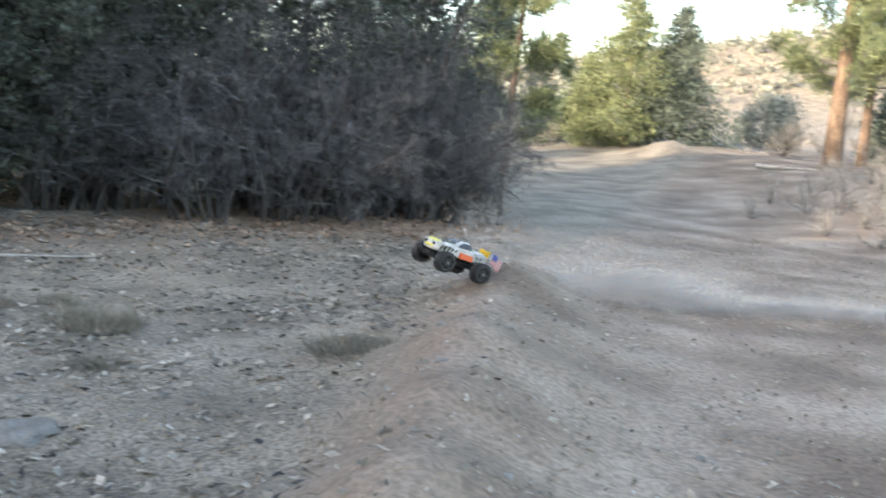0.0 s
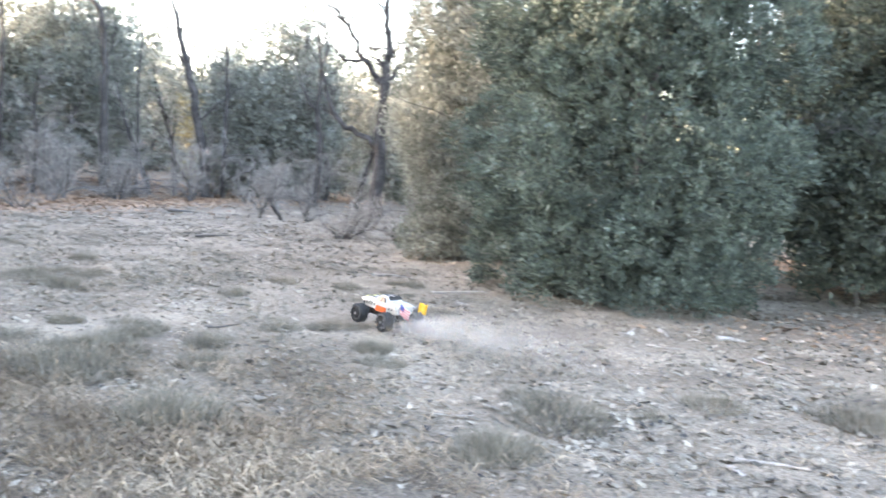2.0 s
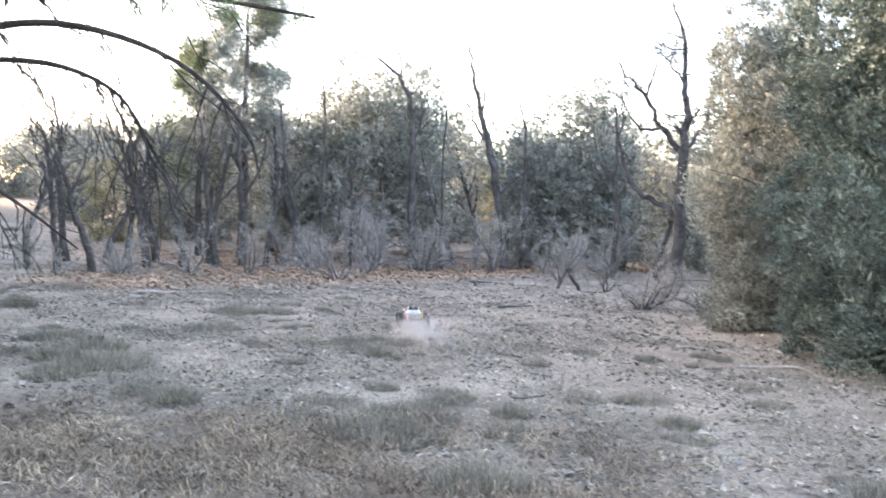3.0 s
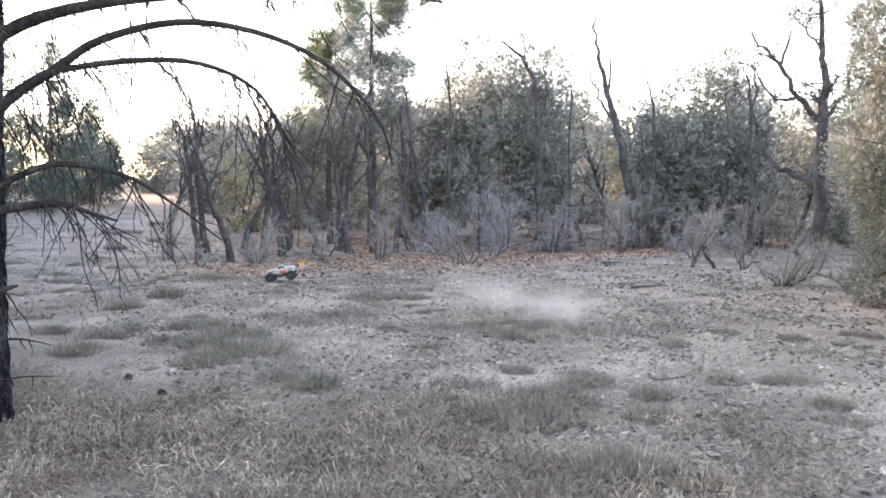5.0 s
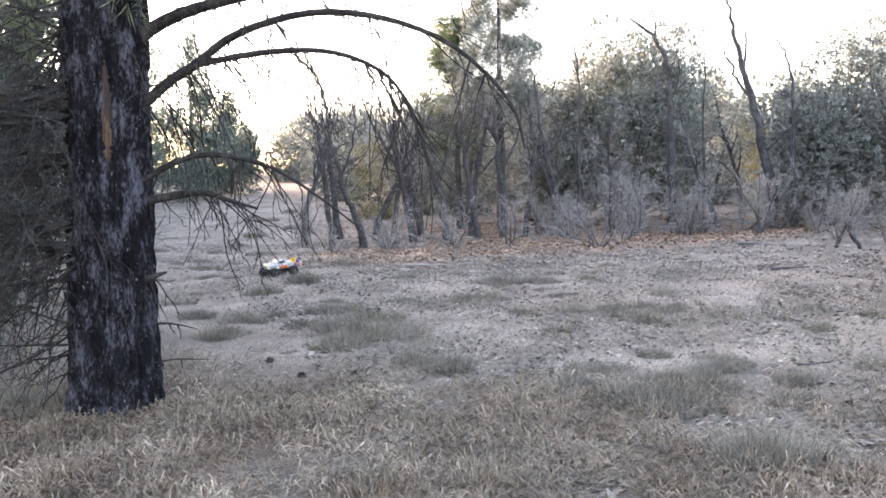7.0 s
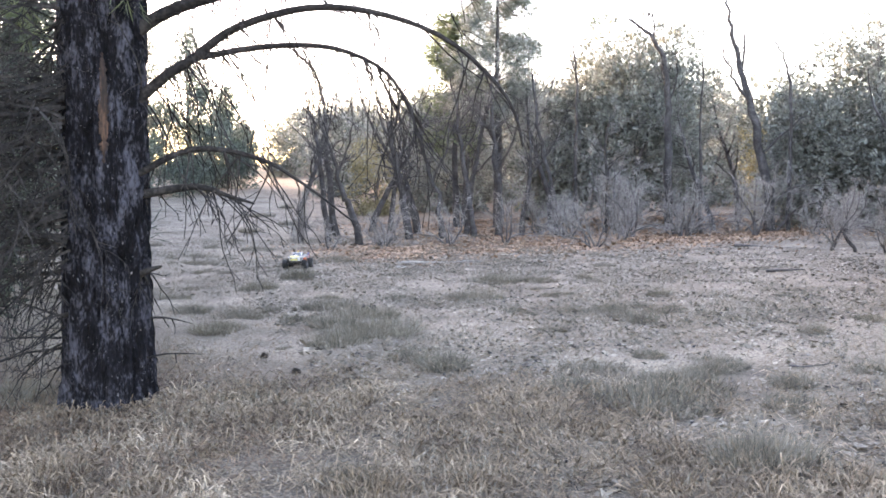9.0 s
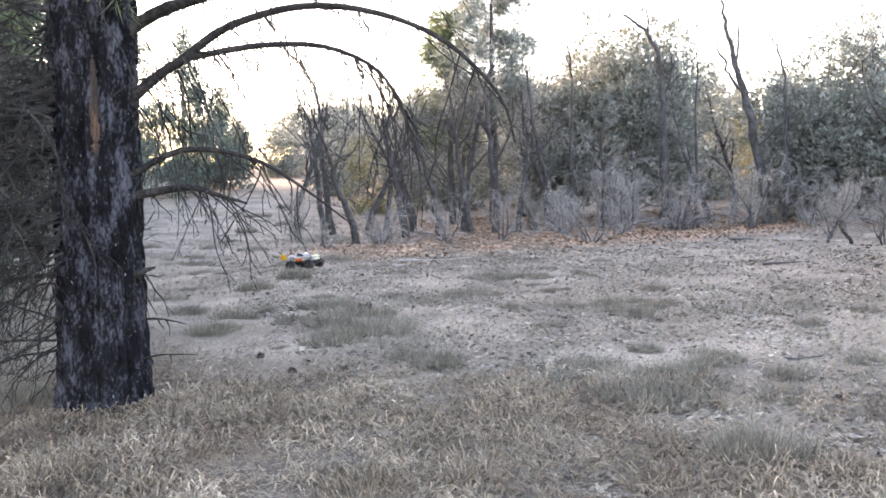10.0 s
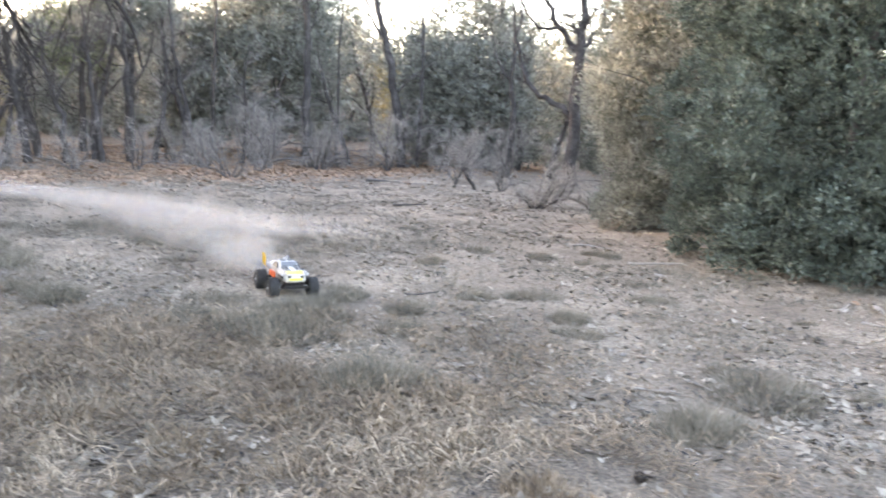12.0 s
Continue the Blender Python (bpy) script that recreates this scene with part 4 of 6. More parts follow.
def charred_pine():
    ob = thing("charred_pine", "thick pine trunk with charred black and grey bark", "tree", "", PINE_X, PINE_Y, 0.06)
    rings, sides, tall = 230, 110, 5.6
    verts = []
    for i in range(rings):
        z = tall * i / (rings - 1)
        r = 0.255 + 0.055 * math.exp(-z / 0.3)
        cx, cy = 0.0036 * z * z - 0.02 * z, 0.012 * z
        for k in range(sides):
            a = 2 * math.pi * k / sides
            v = Vector((math.cos(a) * 4.2, math.sin(a) * 4.2, z * 1.5))
            w = Vector((math.cos(a) * 9.5, math.sin(a) * 9.5, z * 4.5))
            fissure = max(0.0, 1 - abs(noise.noise(v)) * 6.0)
            crack = max(0.0, 1 - abs(noise.noise(w)) * 5.0)
            rr = r + 0.038 - 0.055 * fissure - 0.030 * crack + 0.016 * noise.noise(w * 2.3) + 0.03 * math.exp(-z / 0.2) * math.sin(3 * a + 1)
            verts.append((cx + rr * math.cos(a), cy + rr * math.sin(a), z))
    i, k = np.meshgrid(np.arange(rings - 1), np.arange(sides), indexing="ij")
    a, b_ = i * sides + k, i * sides + (k + 1) % sides
    put_part("trunk", mesh_of("trunk", verts, np.stack([a, b_, b_ + sides, a + sides], -1).reshape(-1, 4), M_CHAR, True), ob)
    # the strip of bare orange wood down one side
    strip, n = [], 60
    side = radians(0)
    for j in range(n):
        z = 1.72 + 0.72 * j / (n - 1)
        wide = 0.03 * math.sin(math.pi * (j + 0.5) / n) ** 0.5 + 0.026 * noise.noise(Vector((j * 0.45, 3, 0)))
        cx, cy = 0.0036 * z * z - 0.02 * z, 0.012 * z
        for q in (-1, 0, 1):
            a = side + q * wide / 0.28
            rr = 0.255 + 0.042 + (0.01 if q == 0 else -0.012)
            strip.append((cx + rr * math.cos(a), cy + rr * math.sin(a), z))
    f = [[j * 3 + q, j * 3 + q + 1, j * 3 + q + 4, j * 3 + q + 3] for j in range(n - 1) for q in range(2)]
    put_part("bare_wood", mesh_of("bare_wood", strip, f, M_ORANGE_BARK, True), ob, "strip of orange wood where the bark is gone")

    rng = np.random.default_rng(21)
    right = np.array([0.30, 0.954, 0.0])
    near = np.array([0.954, -0.30, 0.0])

    def limb(name, points, radius, droop_twigs=14, toward=0.0, twig=0.42, dark=M_BOUGH):
        """A limb through points (along the clearing's edge, height), with hanging twigs."""
        pts = np.array([right * u + near * (toward * abs(u)) + np.array([0, 0, z]) for u, z in points])
        fine = []
        for j in range(len(pts) - 1):
            for s in range(4):
                p0, p1, p2, p3 = pts[max(0, j - 1)], pts[j], pts[j + 1], pts[min(len(pts) - 1, j + 2)]
                t = s / 4
                fine.append(0.5 * (2 * p1 + (p2 - p0) * t + (2 * p0 - 5 * p1 + 4 * p2 - p3) * t * t + (3 * p1 - p0 - 3 * p2 + p3) * t ** 3))
        fine.append(pts[-1])
        segs, shoots = [], []
        m = len(fine) - 1
        for j in range(m):
            ra, rb = radius * (1 - 0.82 * j / m), radius * (1 - 0.82 * (j + 1) / m)
            segs.append((*fine[j], *fine[j + 1], ra, rb))
        for _ in range(droop_twigs):
            j = int(rng.integers(2, max(3, int(m * 0.85))))
            d = fine[j] - fine[j - 1]
            d = d / np.linalg.norm(d) * 0.5 + rng.normal(0, 0.4, 3) + np.array([0, 0, -0.75])
            branch(shoots, rng, fine[j], d, twig * rng.uniform(0.5, 1.7), 0.0075, 0, [(7, 3, 0.5, 0.35, 0.09, 0.13), (3, 0, 0.5, 0.4, 0.03, 0.15)])
        o = put_part(name, mesh_of(name, *tube(segs, 7), dark, True), ob)
        if shoots:
            t = np.array(shoots)[:, :8]
            t[:, 6:] = np.maximum(t[:, 6:], 0.0027)
            put_part("twig_spray", mesh_of("twig_spray", *rods(t, 3), M_BOUGH), o)
        return o

    for points, radius, twigs, toward, long in BOUGHS:
        limb("limb", points, radius, twigs, toward, long)
    # needle tufts on the high limbs and by the trunk
    tips = np.array([right * u + near * w + np.array([0, 0, z]) for u, w, z in
                     [(1.9, 0.1, 2.95), (2.2, 0.0, 2.92), (2.45, 0.2, 2.98), (2.7, 0.1, 2.85), (3.0, 0.1, 2.95), (3.25, 0, 2.9), (-0.35, 0.25, 2.7), (-0.45, 0.2, 2.62), (0.3, 0.3, 2.85), (2.5, -0.1, 3.1), (1.6, 0.2, 3.1)]])
    c = np.repeat(tips, 9, axis=0) + rng.normal(0, 0.09, (99, 3))
    put_part("needles", mesh_of("needles", *leaves(rng, c, rng.normal(0, 0.7, (99, 3)), 12, 0.13, 0.03, 0.1), M_NEEDLE), ob, "tufts of long green needles")
    # the living crown, high over the clearing
    high, over, ways = [], [], []
    for k in range(42):
        z = 3.9 + 5.0 * k / 42
        a = rng.uniform(0, 6.283)
        segs = []
        branch(segs, rng, (0.03, -0.15, z), (math.cos(a), math.sin(a), rng.uniform(-0.1, 0.3)), rng.uniform(1.6, 3.0) * (1.15 - 0.6 * k / 42), 0.03, 0,
               [(5, 8, 0.7, 0.4, -0.02, 0.12), (3, 0, 0.6, 0.5, -0.05, 0.15)])
        high += [s[:8] for s in segs]
        over += [s[3:6] for s in segs[1:]]
        ways += [np.subtract(s[3:6], s[:3]) for s in segs[1:]]
    high.append((0.02, -0.16, 5.4, 0.1, -0.2, 9.2, 0.24, 0.05))
    put_part("upper_limb", mesh_of("upper_limb", *rods(high, 4), M_TWIG_DARK), ob)
    over, ways = np.array(over), np.array(ways)
    pick = rng.choice(len(over), 2600)
    put_part("crown", mesh_of("crown", *leaves(rng, over[pick] + rng.normal(0, 0.1, (2600, 3)), ways[pick] * 3, 14, 0.17, 0.05, 0.3), M_NEEDLE), ob)
    # the dead lower twigs tangled on the shaded side
    tangle = []
    for k in range(130):
        z = rng.uniform(0.4, 3.2) if k % 2 else rng.uniform(1.2, 2.3)
        a = rng.uniform(0, 1)
        way = -right * rng.uniform(0.5, 1.0) + near * rng.uniform(-0.5, 0.9) + np.array([0, 0, rng.uniform(-0.7, 0.3)])
        branch(tangle, rng, -right * 0.16 + near * rng.uniform(0.0, 0.28) + np.array([0, 0, z]), way, rng.uniform(0.5, 1.3), 0.011, 0,
               [(6, 6, 0.8, 0.45, 0.05, 0.18), (4, 3, 0.8, 0.4, 0.04, 0.2), (2, 0, 0.5, 0.4, 0.03, 0.15)])
    t = np.array(tangle)[:, :8]
    t[:, 6:] = np.maximum(t[:, 6:], 0.002)
    put_part("twig_spray", mesh_of("twig_spray", *rods(t, 3), M_BOUGH), ob)
    # dead twigs that droop across the trunk
    pale = []
    for k in range(14):
        way = right * rng.uniform(-0.5, 0.8) + near * rng.uniform(0.0, 0.4) + np.array([0, 0, rng.uniform(-1.0, 0.0)])
        branch(pale, rng, -right * rng.uniform(0.1, 0.45) + near * rng.uniform(0.38, 0.5) + np.array([0, 0, rng.uniform(1.35, 2.15)]), way, rng.uniform(0.45, 0.95), 0.0095, 0,
               [(7, 6, 0.8, 0.45, 0.08, 0.2), (4, 2, 0.8, 0.4, 0.06, 0.22), (2, 0, 0.5, 0.4, 0.03, 0.15)])
    t = np.array(pale)[:, :8]
    t[:, 6:] = np.maximum(t[:, 6:], 0.0024)
    put_part("dead_spray", mesh_of("dead_spray", *rods(t, 3), M_BOUGH), ob, "dead twigs drooping over the bark")


# limbs: points as (reach, height), thickness, hanging twigs, lean towards the open, twig length
BOUGHS = [
    ([(0.1, 2.48), (0.45, 2.72), (0.95, 2.86), (1.6, 2.93), (2.4, 2.98), (3.2, 2.9)], 0.055, 46, 0.03, 0.42),
    ([(0.15, 2.05), (0.45, 2.30), (0.65, 2.42), (0.95, 2.62), (1.45, 2.74), (1.95, 2.68), (2.4, 2.48), (2.75, 2.12), (2.85, 1.8)], 0.042, 50, 0.05, 0.62),
    ([(0.65, 2.42), (1.15, 2.49), (1.6, 2.47), (1.95, 2.30), (2.12, 2.0), (2.2, 1.7)], 0.026, 36, 0.05, 0.62),
    ([(0.2, 1.62), (0.61, 1.81), (1.06, 1.75), (1.39, 1.56), (1.71, 1.31)], 0.026, 16, 0.05, 0.5),
    ([(0.2, 1.50), (0.63, 1.56), (0.85, 1.5), (1.04, 1.44)], 0.034, 14, 0.05, 0.45),
    ([(0.15, 0.92), (0.32, 1.00), (0.42, 1.03)], 0.035, 7, 0.3, 0.22),
    ([(0.15, 0.66), (0.4, 0.67), (0.6, 0.63)], 0.012, 2, 0.1, 0.12),
    ([(0.15, 0.36), (0.4, 0.42), (0.66, 0.42)], 0.010, 2, 0.1, 0.12),
    ([(-0.1, 1.95), (-0.4, 2.12), (-0.9, 2.35), (-1.5, 2.5)], 0.03, 14, 0.3, 0.5),
    ([(-0.1, 1.75), (-0.5, 1.85), (-1.0, 1.75), (-1.5, 1.6)], 0.022, 14, 0.4, 0.5),
    ([(-0.1, 1.02), (-0.5, 0.98), (-1.1, 0.95)], 0.02, 10, 0.3, 0.4),
]
charred_pine()


# ---- loose things on the ground ----
def stick(x, y, long, thick, turn, seed, mat=M_STICK, label="weathered pale fallen stick lying on the dirt", crook=0.12, forks=0, name="stick"):
    rng = np.random.default_rng(seed)
    ob = new(name)
    ob.matrix_basis = pose(x, y, base(x, y, -thick * 0.75), 0, 0, turn)
    tagged(ob, label, "stick", "sticks on the ground")
    segs = []
    branch(segs, rng, (-long / 2, 0, 0), (1, 0, 0.02), long, thick, 0, [(6, forks, 0.6, 0.4, 0.0, crook), (3, 0, 0.5, 0.4, 0.02, 0.1)])
    s = np.array(segs)[:, :8]
    s[:, 2], s[:, 5] = s[:, 2] * 0.35, s[:, 5] * 0.35
    s[:, 6:] = np.maximum(s[:, 6:], thick * 0.45)
    level = np.array([g[8] for g in segs])
    put_part("wood", mesh_of("wood", *tube(s[level == 0], 7), mat, True), ob)
    forked = s[level > 0]
    for j in range(0, len(forked), 3):
        put_part("fork", mesh_of("fork", *tube(forked[j:j + 3], 5), mat, True), ob)
    return ob


for k, (x, y, long, thick, turn, crook, forks) in enumerate([
        (-4.0, 8.85, 0.62, 0.03, 62, 0.42, 2), (-4.4, 8.45, 0.5, 0.026, 5, 0.3, 2), (-2.3, 9.4, 0.85, 0.02, 12, 0.04, 0), (-2.2, 5.3, 0.42, 0.014, 35, 0.15, 1),
        (-3.85, 4.6, 0.24, 0.008, 40, 0.04, 0), (-17.7, 5.4, 1.3, 0.03, 80, 0.15, 3), (-17.0, 4.9, 0.8, 0.025, 95, 0.2, 2), (-4.8, 8.1, 0.4, 0.014, 100, 0.2, 1),
        (-3.3, 7.9, 0.5, 0.014, -20, 0.2, 1), (-6.6, 8.2, 0.5, 0.018, 20, 0.2, 1), (-7.4, 8.8, 0.6, 0.018, 40, 0.1, 1), (-4.2, 7.7, 0.3, 0.012, 0, 0.1, 0), (-8.9, 9.3, 0.6, 0.016, 60, 0.15, 1), (13.0, 26.5, 1.6, 0.08, -25, 0.2, 2)]):
    stick(x, y, long, thick, turn, 300 + k, crook=crook, forks=forks)
for k, (x, y, long, thick, turn) in enumerate([(-13.4, 9.8, 0.6, 0.025, 50), (-10.6, 7.9, 0.5, 0.02, 60), (-4.85, 4.95, 0.28, 0.01, 20), (-18.4, 12.9, 1.2, 0.04, 40), (-20.6, 7.2, 1.0, 0.03, 100), (-6.9, 5.2, 0.3, 0.012, 30)]):
    stick(x, y, long, thick, turn, 330 + k, M_TWIG_DARK, "dark dead branch lying on the grey dirt", 0.2, 1)
stick(-11.6, 2.85, 0.34, 0.045, 75, 352, M_COAL_SPECK, "black charred piece of wood among sage", 0.45, 5, "charred_wood")


def split_wood(x, y, long, wide, turn, tilt=0.0):
    bm = bmesh.new()
    bmesh.ops.create_cube(bm, size=1, matrix=Matrix.Diagonal((long, wide, wide * 0.35, 1)))
    for v in bm.verts:
        v.co.y *= 0.55 if v.co.x > 0 else 1.0
        v.co.x += 0.15 * v.co.y
    bmesh.ops.bevel(bm, geom=bm.edges[:], offset=wide * 0.08, segments=1, affect="EDGES")
    ob = part("wood_chip", bm, M_STICK)
    ob.matrix_basis = pose(x, y, base(x, y, -wide * 0.15), 0, tilt, turn)
    return tagged(ob, "pale split piece of wood on the dirt", "wood chip", "wood chips on the ground")


for x, y, long, wide, turn, tilt in [(-2.27, 5.0, 0.16, 0.045, -35, 4), (-6.15, 2.98, 0.045, 0.035, 20, 0), (-4.7, 6.6, 0.09, 0.03, 80, -40), (-4.7, 8.0, 0.12, 0.05, 70, -25), (-6.6, 5.6, 0.10, 0.04, 10, 8), (-1.95, 3.9, 0.06, 0.035, 40, 0), (-1.4, 4.5, 0.06, 0.03, 0, 0), (-12.0, 6.2, 0.06, 0.04, 10, 0), (-8.4, 6.6, 0.06, 0.04, 60, 0)]:
    split_wood(x, y, long, wide, turn, tilt)


def stone(x, y, size, seed, flat=0.4, label="pale grey flat stone set in the dirt"):
    rng = np.random.default_rng(seed)
    bm = bmesh.new()
    bmesh.ops.create_icosphere(bm, subdivisions=3, radius=0.5)
    off = rng.uniform(0, 50)
    for v in bm.verts:
        k = 1 + 0.35 * noise.noise(v.co * 2.2 + Vector((off, 0, 0))) + 0.12 * noise.noise(v.co * 6 + Vector((off, 0, 0)))
        v.co = v.co * k * size
        v.co.z = max(-0.3 * size, min(0.32 * size, v.co.z)) * flat
    ob = part("stone", bm, M_STONE, smooth=False)
    ob.matrix_basis = pose(x, y, base(x, y, -size * 0.04), 0, 0, float(rng.uniform(0, 360)))
    return tagged(ob, label, "stone", "stones on the ground")


stone(-1.15, 4.65, 0.34, 400, 0.3)
rng = np.random.default_rng(77)
for k in range(26):
    x, y = rng.uniform(-9, 4), rng.uniform(3, 10)
    stone(x, y, rng.uniform(0.03, 0.075), 410 + k, 0.7, "small pale pebble on the dirt")


def cone(x, y, size, seed):
    rng = np.random.default_rng(seed)
    n = 90
    d = rng.normal(0, 1, (n, 3))
    d /= np.linalg.norm(d, axis=1, keepdims=True)
    c = d * size * (0.32, 0.5, 0.32) + (0, 0, size * 0.3)
    ob = new("pine_cone")
    ob.matrix_basis = pose(x, y, base(x, y, 0), 0, 0, float(rng.uniform(0, 360)))
    put_part("shell", mesh_of("shell", *leaves(rng, c, d, 2, size * 0.35, 0.5, 0.1), M_CONE), ob)
    bm = bmesh.new()
    bmesh.ops.create_icosphere(bm, subdivisions=2, radius=1, matrix=Matrix.Translation((0, 0, size * 0.3)) @ Matrix.Diagonal((size * 0.3, size * 0.48, size * 0.3, 1)))
    part("core", bm, M_CONE, ob)
    return tagged(ob, "dark weathered pine cone on the ground", "pine cone", "pine cones on the ground")


for k, (x, y) in enumerate([(-5.73, 4.57), (-3.98, 3.84), (-9.55, 1.78), (-8.2, 1.35), (-2.9, 3.4), (-8.1, 1.75), (-9.0, 1.2), (-12.6, 3.6), (-2.2, 3.9)]):
    cone(x, y, 0.046, 450 + k)


def sage_tuft(seed, radius, tall, n, mat=M_SAGE):
    """Blades that fan out from many short stems."""
    rng = np.random.default_rng(seed)
    q, r = rng.uniform(0, 6.283, n), radius * 0.75 * np.sqrt(rng.random(n))
    root = np.stack([r * np.cos(q), r * np.sin(q) * 0.8, np.zeros(n)], 1)
    way = np.stack([np.cos(q) * r / radius, np.sin(q) * r / radius, np.full(n, 1.0)], 1) + rng.normal(0, 0.6, (n, 3))
    way[:, 2] = np.abs(way[:, 2])
    way /= np.linalg.norm(way, axis=1, keepdims=True)
    long = tall * rng.uniform(0.45, 1.15, (n, 1)) * (1 - 0.5 * (r / radius)[:, None])
    s = np.cross(way, rng.normal(0, 1, (n, 3)))
    s /= np.linalg.norm(s, axis=1, keepdims=True)
    w = 0.0028
    verts = np.stack([root - s * w, root + s * w, root + way * long], 1).reshape(-1, 3)
    ob = new("sage_tuft", mesh_of("sage_tuft", verts, np.arange(3 * n).reshape(-1, 3), mat))
    return tagged(ob, "low grey dry sage tuft on the dirt", "dry shrub", "sage tufts in the clearing")


TUFTS = [(-2.2, 6.7), (-3.06, 6.3), (0.5, 6.1), (-1.32, 7.0), (-3.28, 4.32), (-3.5, 5.15), (-3.2, 4.15), (-2.33, 6.8), (-6.93, 3.2), (-6.87, 4.05), (-13.6, 5.75), (-10.45, 5.3), (-4.7, 3.27), (-3.7, 5.3), (-14.1, 5.3),
         (-10.4, 2.1), (-11.0, 1.8), (-9.85, 2.4), (-8.1, 2.55), (-8.5, 2.35), (-6.7, 3.9), (-7.05, 3.2), (-13.95, 5.8), (-14.3, 5.3), (-10.6, 5.35), (-9.65, 5.2), (-21.3, 1.4), (-14.6, 1.9), (-5.3, 1.15), (-8.0, -0.65), (-4.7, 3.2), (-12.9, 3.45), (-10.7, 0.95),
         (-10.9, 2.6), (-9.3, 1.9), (-12.1, 2.4), (-11.6, 1.3), (-13.4, 2.6), (-6.3, 3.5), (-15.8, 2.6), (-16.9, 1.6), (-7.6, 3.7), (-18.8, 3.9), (-23.5, 1.9), (-26, 2.6), (-28.5, 3.3), (-25, 0.6), (-22.6, 2.8), (-30, 4.6), (-19.6, 1.2), (-33, 4.2), (-36, 5.5), (-5.9, 4.3), (-12.4, 4.3)]
STRAW_TUFTS = [(-4.3, 2.0), (-4.9, 1.75), (-5.2, 2.6), (-5.9, 0.5), (-6.3, 1.0), (-5.6, -0.3), (-4.5, 2.6), (-3.7, 2.2), (-6.9, 0.75), (-6.6, -0.5), (-5.0, 1.2), (-4.2, 3.4), (-3.6, 2.9), (-7.0, 1.5), (-4.0, 1.7), (-4.6, 0.9), (-5.3, 0.2), (-5.6, 1.6), (-6.1, 2.0), (-5.0, 2.9), (-4.1, 2.9), (-3.3, 2.5), (-6.4, 0.2), (-7.3, 0.8), (-5.8, 2.8), (-3.0, 2.9)]
shapes = [sage_tuft(500, 0.36, 0.2, 1100), sage_tuft(501, 0.28, 0.16, 700), sage_tuft(502, 0.5, 0.18, 1400)]
rng = np.random.default_rng(78)
for k, (x, y) in enumerate(TUFTS):
    if k < 3:
        shapes[k].matrix_basis = pose(x, y, base(x, y, 0.01))
    else:
        placed_copy(shapes[k % 3], x, y, float(rng.uniform(0, 360)), float(rng.uniform(0.75, 1.3)), sink=0.01)
for k in range(95):
    # smaller tufts strewn over the clearing
    x, y = float(rng.uniform(-22, -1.0)), float(rng.uniform(0.6, 9.0))
    if math.hypot(x + 0.3, y - 0.1) > 4.2 and y < 9.5 + 0.05 * x:
        placed_copy(shapes[k % 3], x, y, float(rng.uniform(0, 360)), float(rng.uniform(0.3, 0.75)), "small grey dry tuft of sage on the dirt", 0.01)
straw_tuft = sage_tuft(510, 0.30, 0.15, 600, M_STRAW)
tagged(straw_tuft, "tuft of pale brown dry grass", "dry grass", "straw tufts in the clearing")
straw_tuft.name = "grass_tuft"
for k, (x, y) in enumerate(STRAW_TUFTS):
    if k == 0:
        straw_tuft.matrix_basis = pose(x, y, base(x, y, 0.01))
    else:
        placed_copy(straw_tuft, x, y, float(rng.uniform(0, 360)), float(rng.uniform(0.7, 1.2)), sink=0.01)
for x, y, s in [(10.4, 18.6, 2.2), (9.0, 16.4, 1.8), (11.2, 19.8, 2.2), (10.9, 17.4, 2.0), (12.4, 20.6, 2.2), (8.6, 18.6, 1.6), (9.8, 20.4, 1.8), (11.8, 21.8, 2.0), (9.2, 15.0, 1.8), (10.1, 17.0, 1.9), (11.5, 18.4, 2.4), (9.9, 18.9, 1.7), (12.2, 19.2, 2.3), (11.0, 20.9, 2.1), (13.2, 22.4, 2.4), (12.9, 21.2, 2.0), (10.3, 15.9, 1.7)]:
    placed_copy(small_scrub[int(rng.integers(5))], x, y, float(rng.uniform(0, 360)), s * 0.3, "grey sage bush on the bank beside the road", 0.02)


def scatter(name, label, mat, n, where, size, width, lift, seed, box, blade=False):
    """Thousands of small bits that lie on the land, thick where the weight says."""
    rng = np.random.default_rng(seed)
    x, y = rng.uniform(box[0], box[1], n * 4), rng.uniform(box[2], box[3], n * 4)
    keep = np.nonzero(rng.random(n * 4) < where(x, y))[0][:n]
    x, y = x[keep], y[keep]
    m = len(x)
    root = np.stack([x, y, lie(x, y) + 0.012], 1)
    q = rng.uniform(0, 6.283, m)
    up = np.abs(rng.normal(0, lift, m))
    way = np.stack([np.cos(q), np.sin(q), up], 1)
    s = np.stack([-np.sin(q), np.cos(q), rng.normal(0, 0.35, m)], 1)
    k = size * rng.uniform(0.4, 1.5, (m, 1))
    w = k * width
    if blade:
        w = np.full((m, 1), width)
        # bent blades: up to the knee, then over
        knee = root + way * k * 0.5 + np.stack([np.zeros(m), np.zeros(m), 0.25 * k[:, 0] * rng.random(m)], 1)
        tip = root + (way * (1, 1, 0.3)) * k + rng.normal(0, 0.18, (m, 3)) * k * (1, 1, 0.1)
        verts = np.stack([root - s * w, knee - s * w * 0.8, tip, knee + s * w], 1).reshape(-1, 3)
        faces = np.arange(4 * m).reshape(-1, 4)
    else:
        verts = np.stack([root - way * k * 0.5, root + s * w, root + way * k * 0.5 + (0, 0, 0.006), root - s * w * 0.8], 1).reshape(-1, 3)
        faces = np.arange(4 * m).reshape(-1, 4)
    return tagged(new(name, mesh_of(name, verts, faces, mat)), label, "ground cover", kind="stuff")


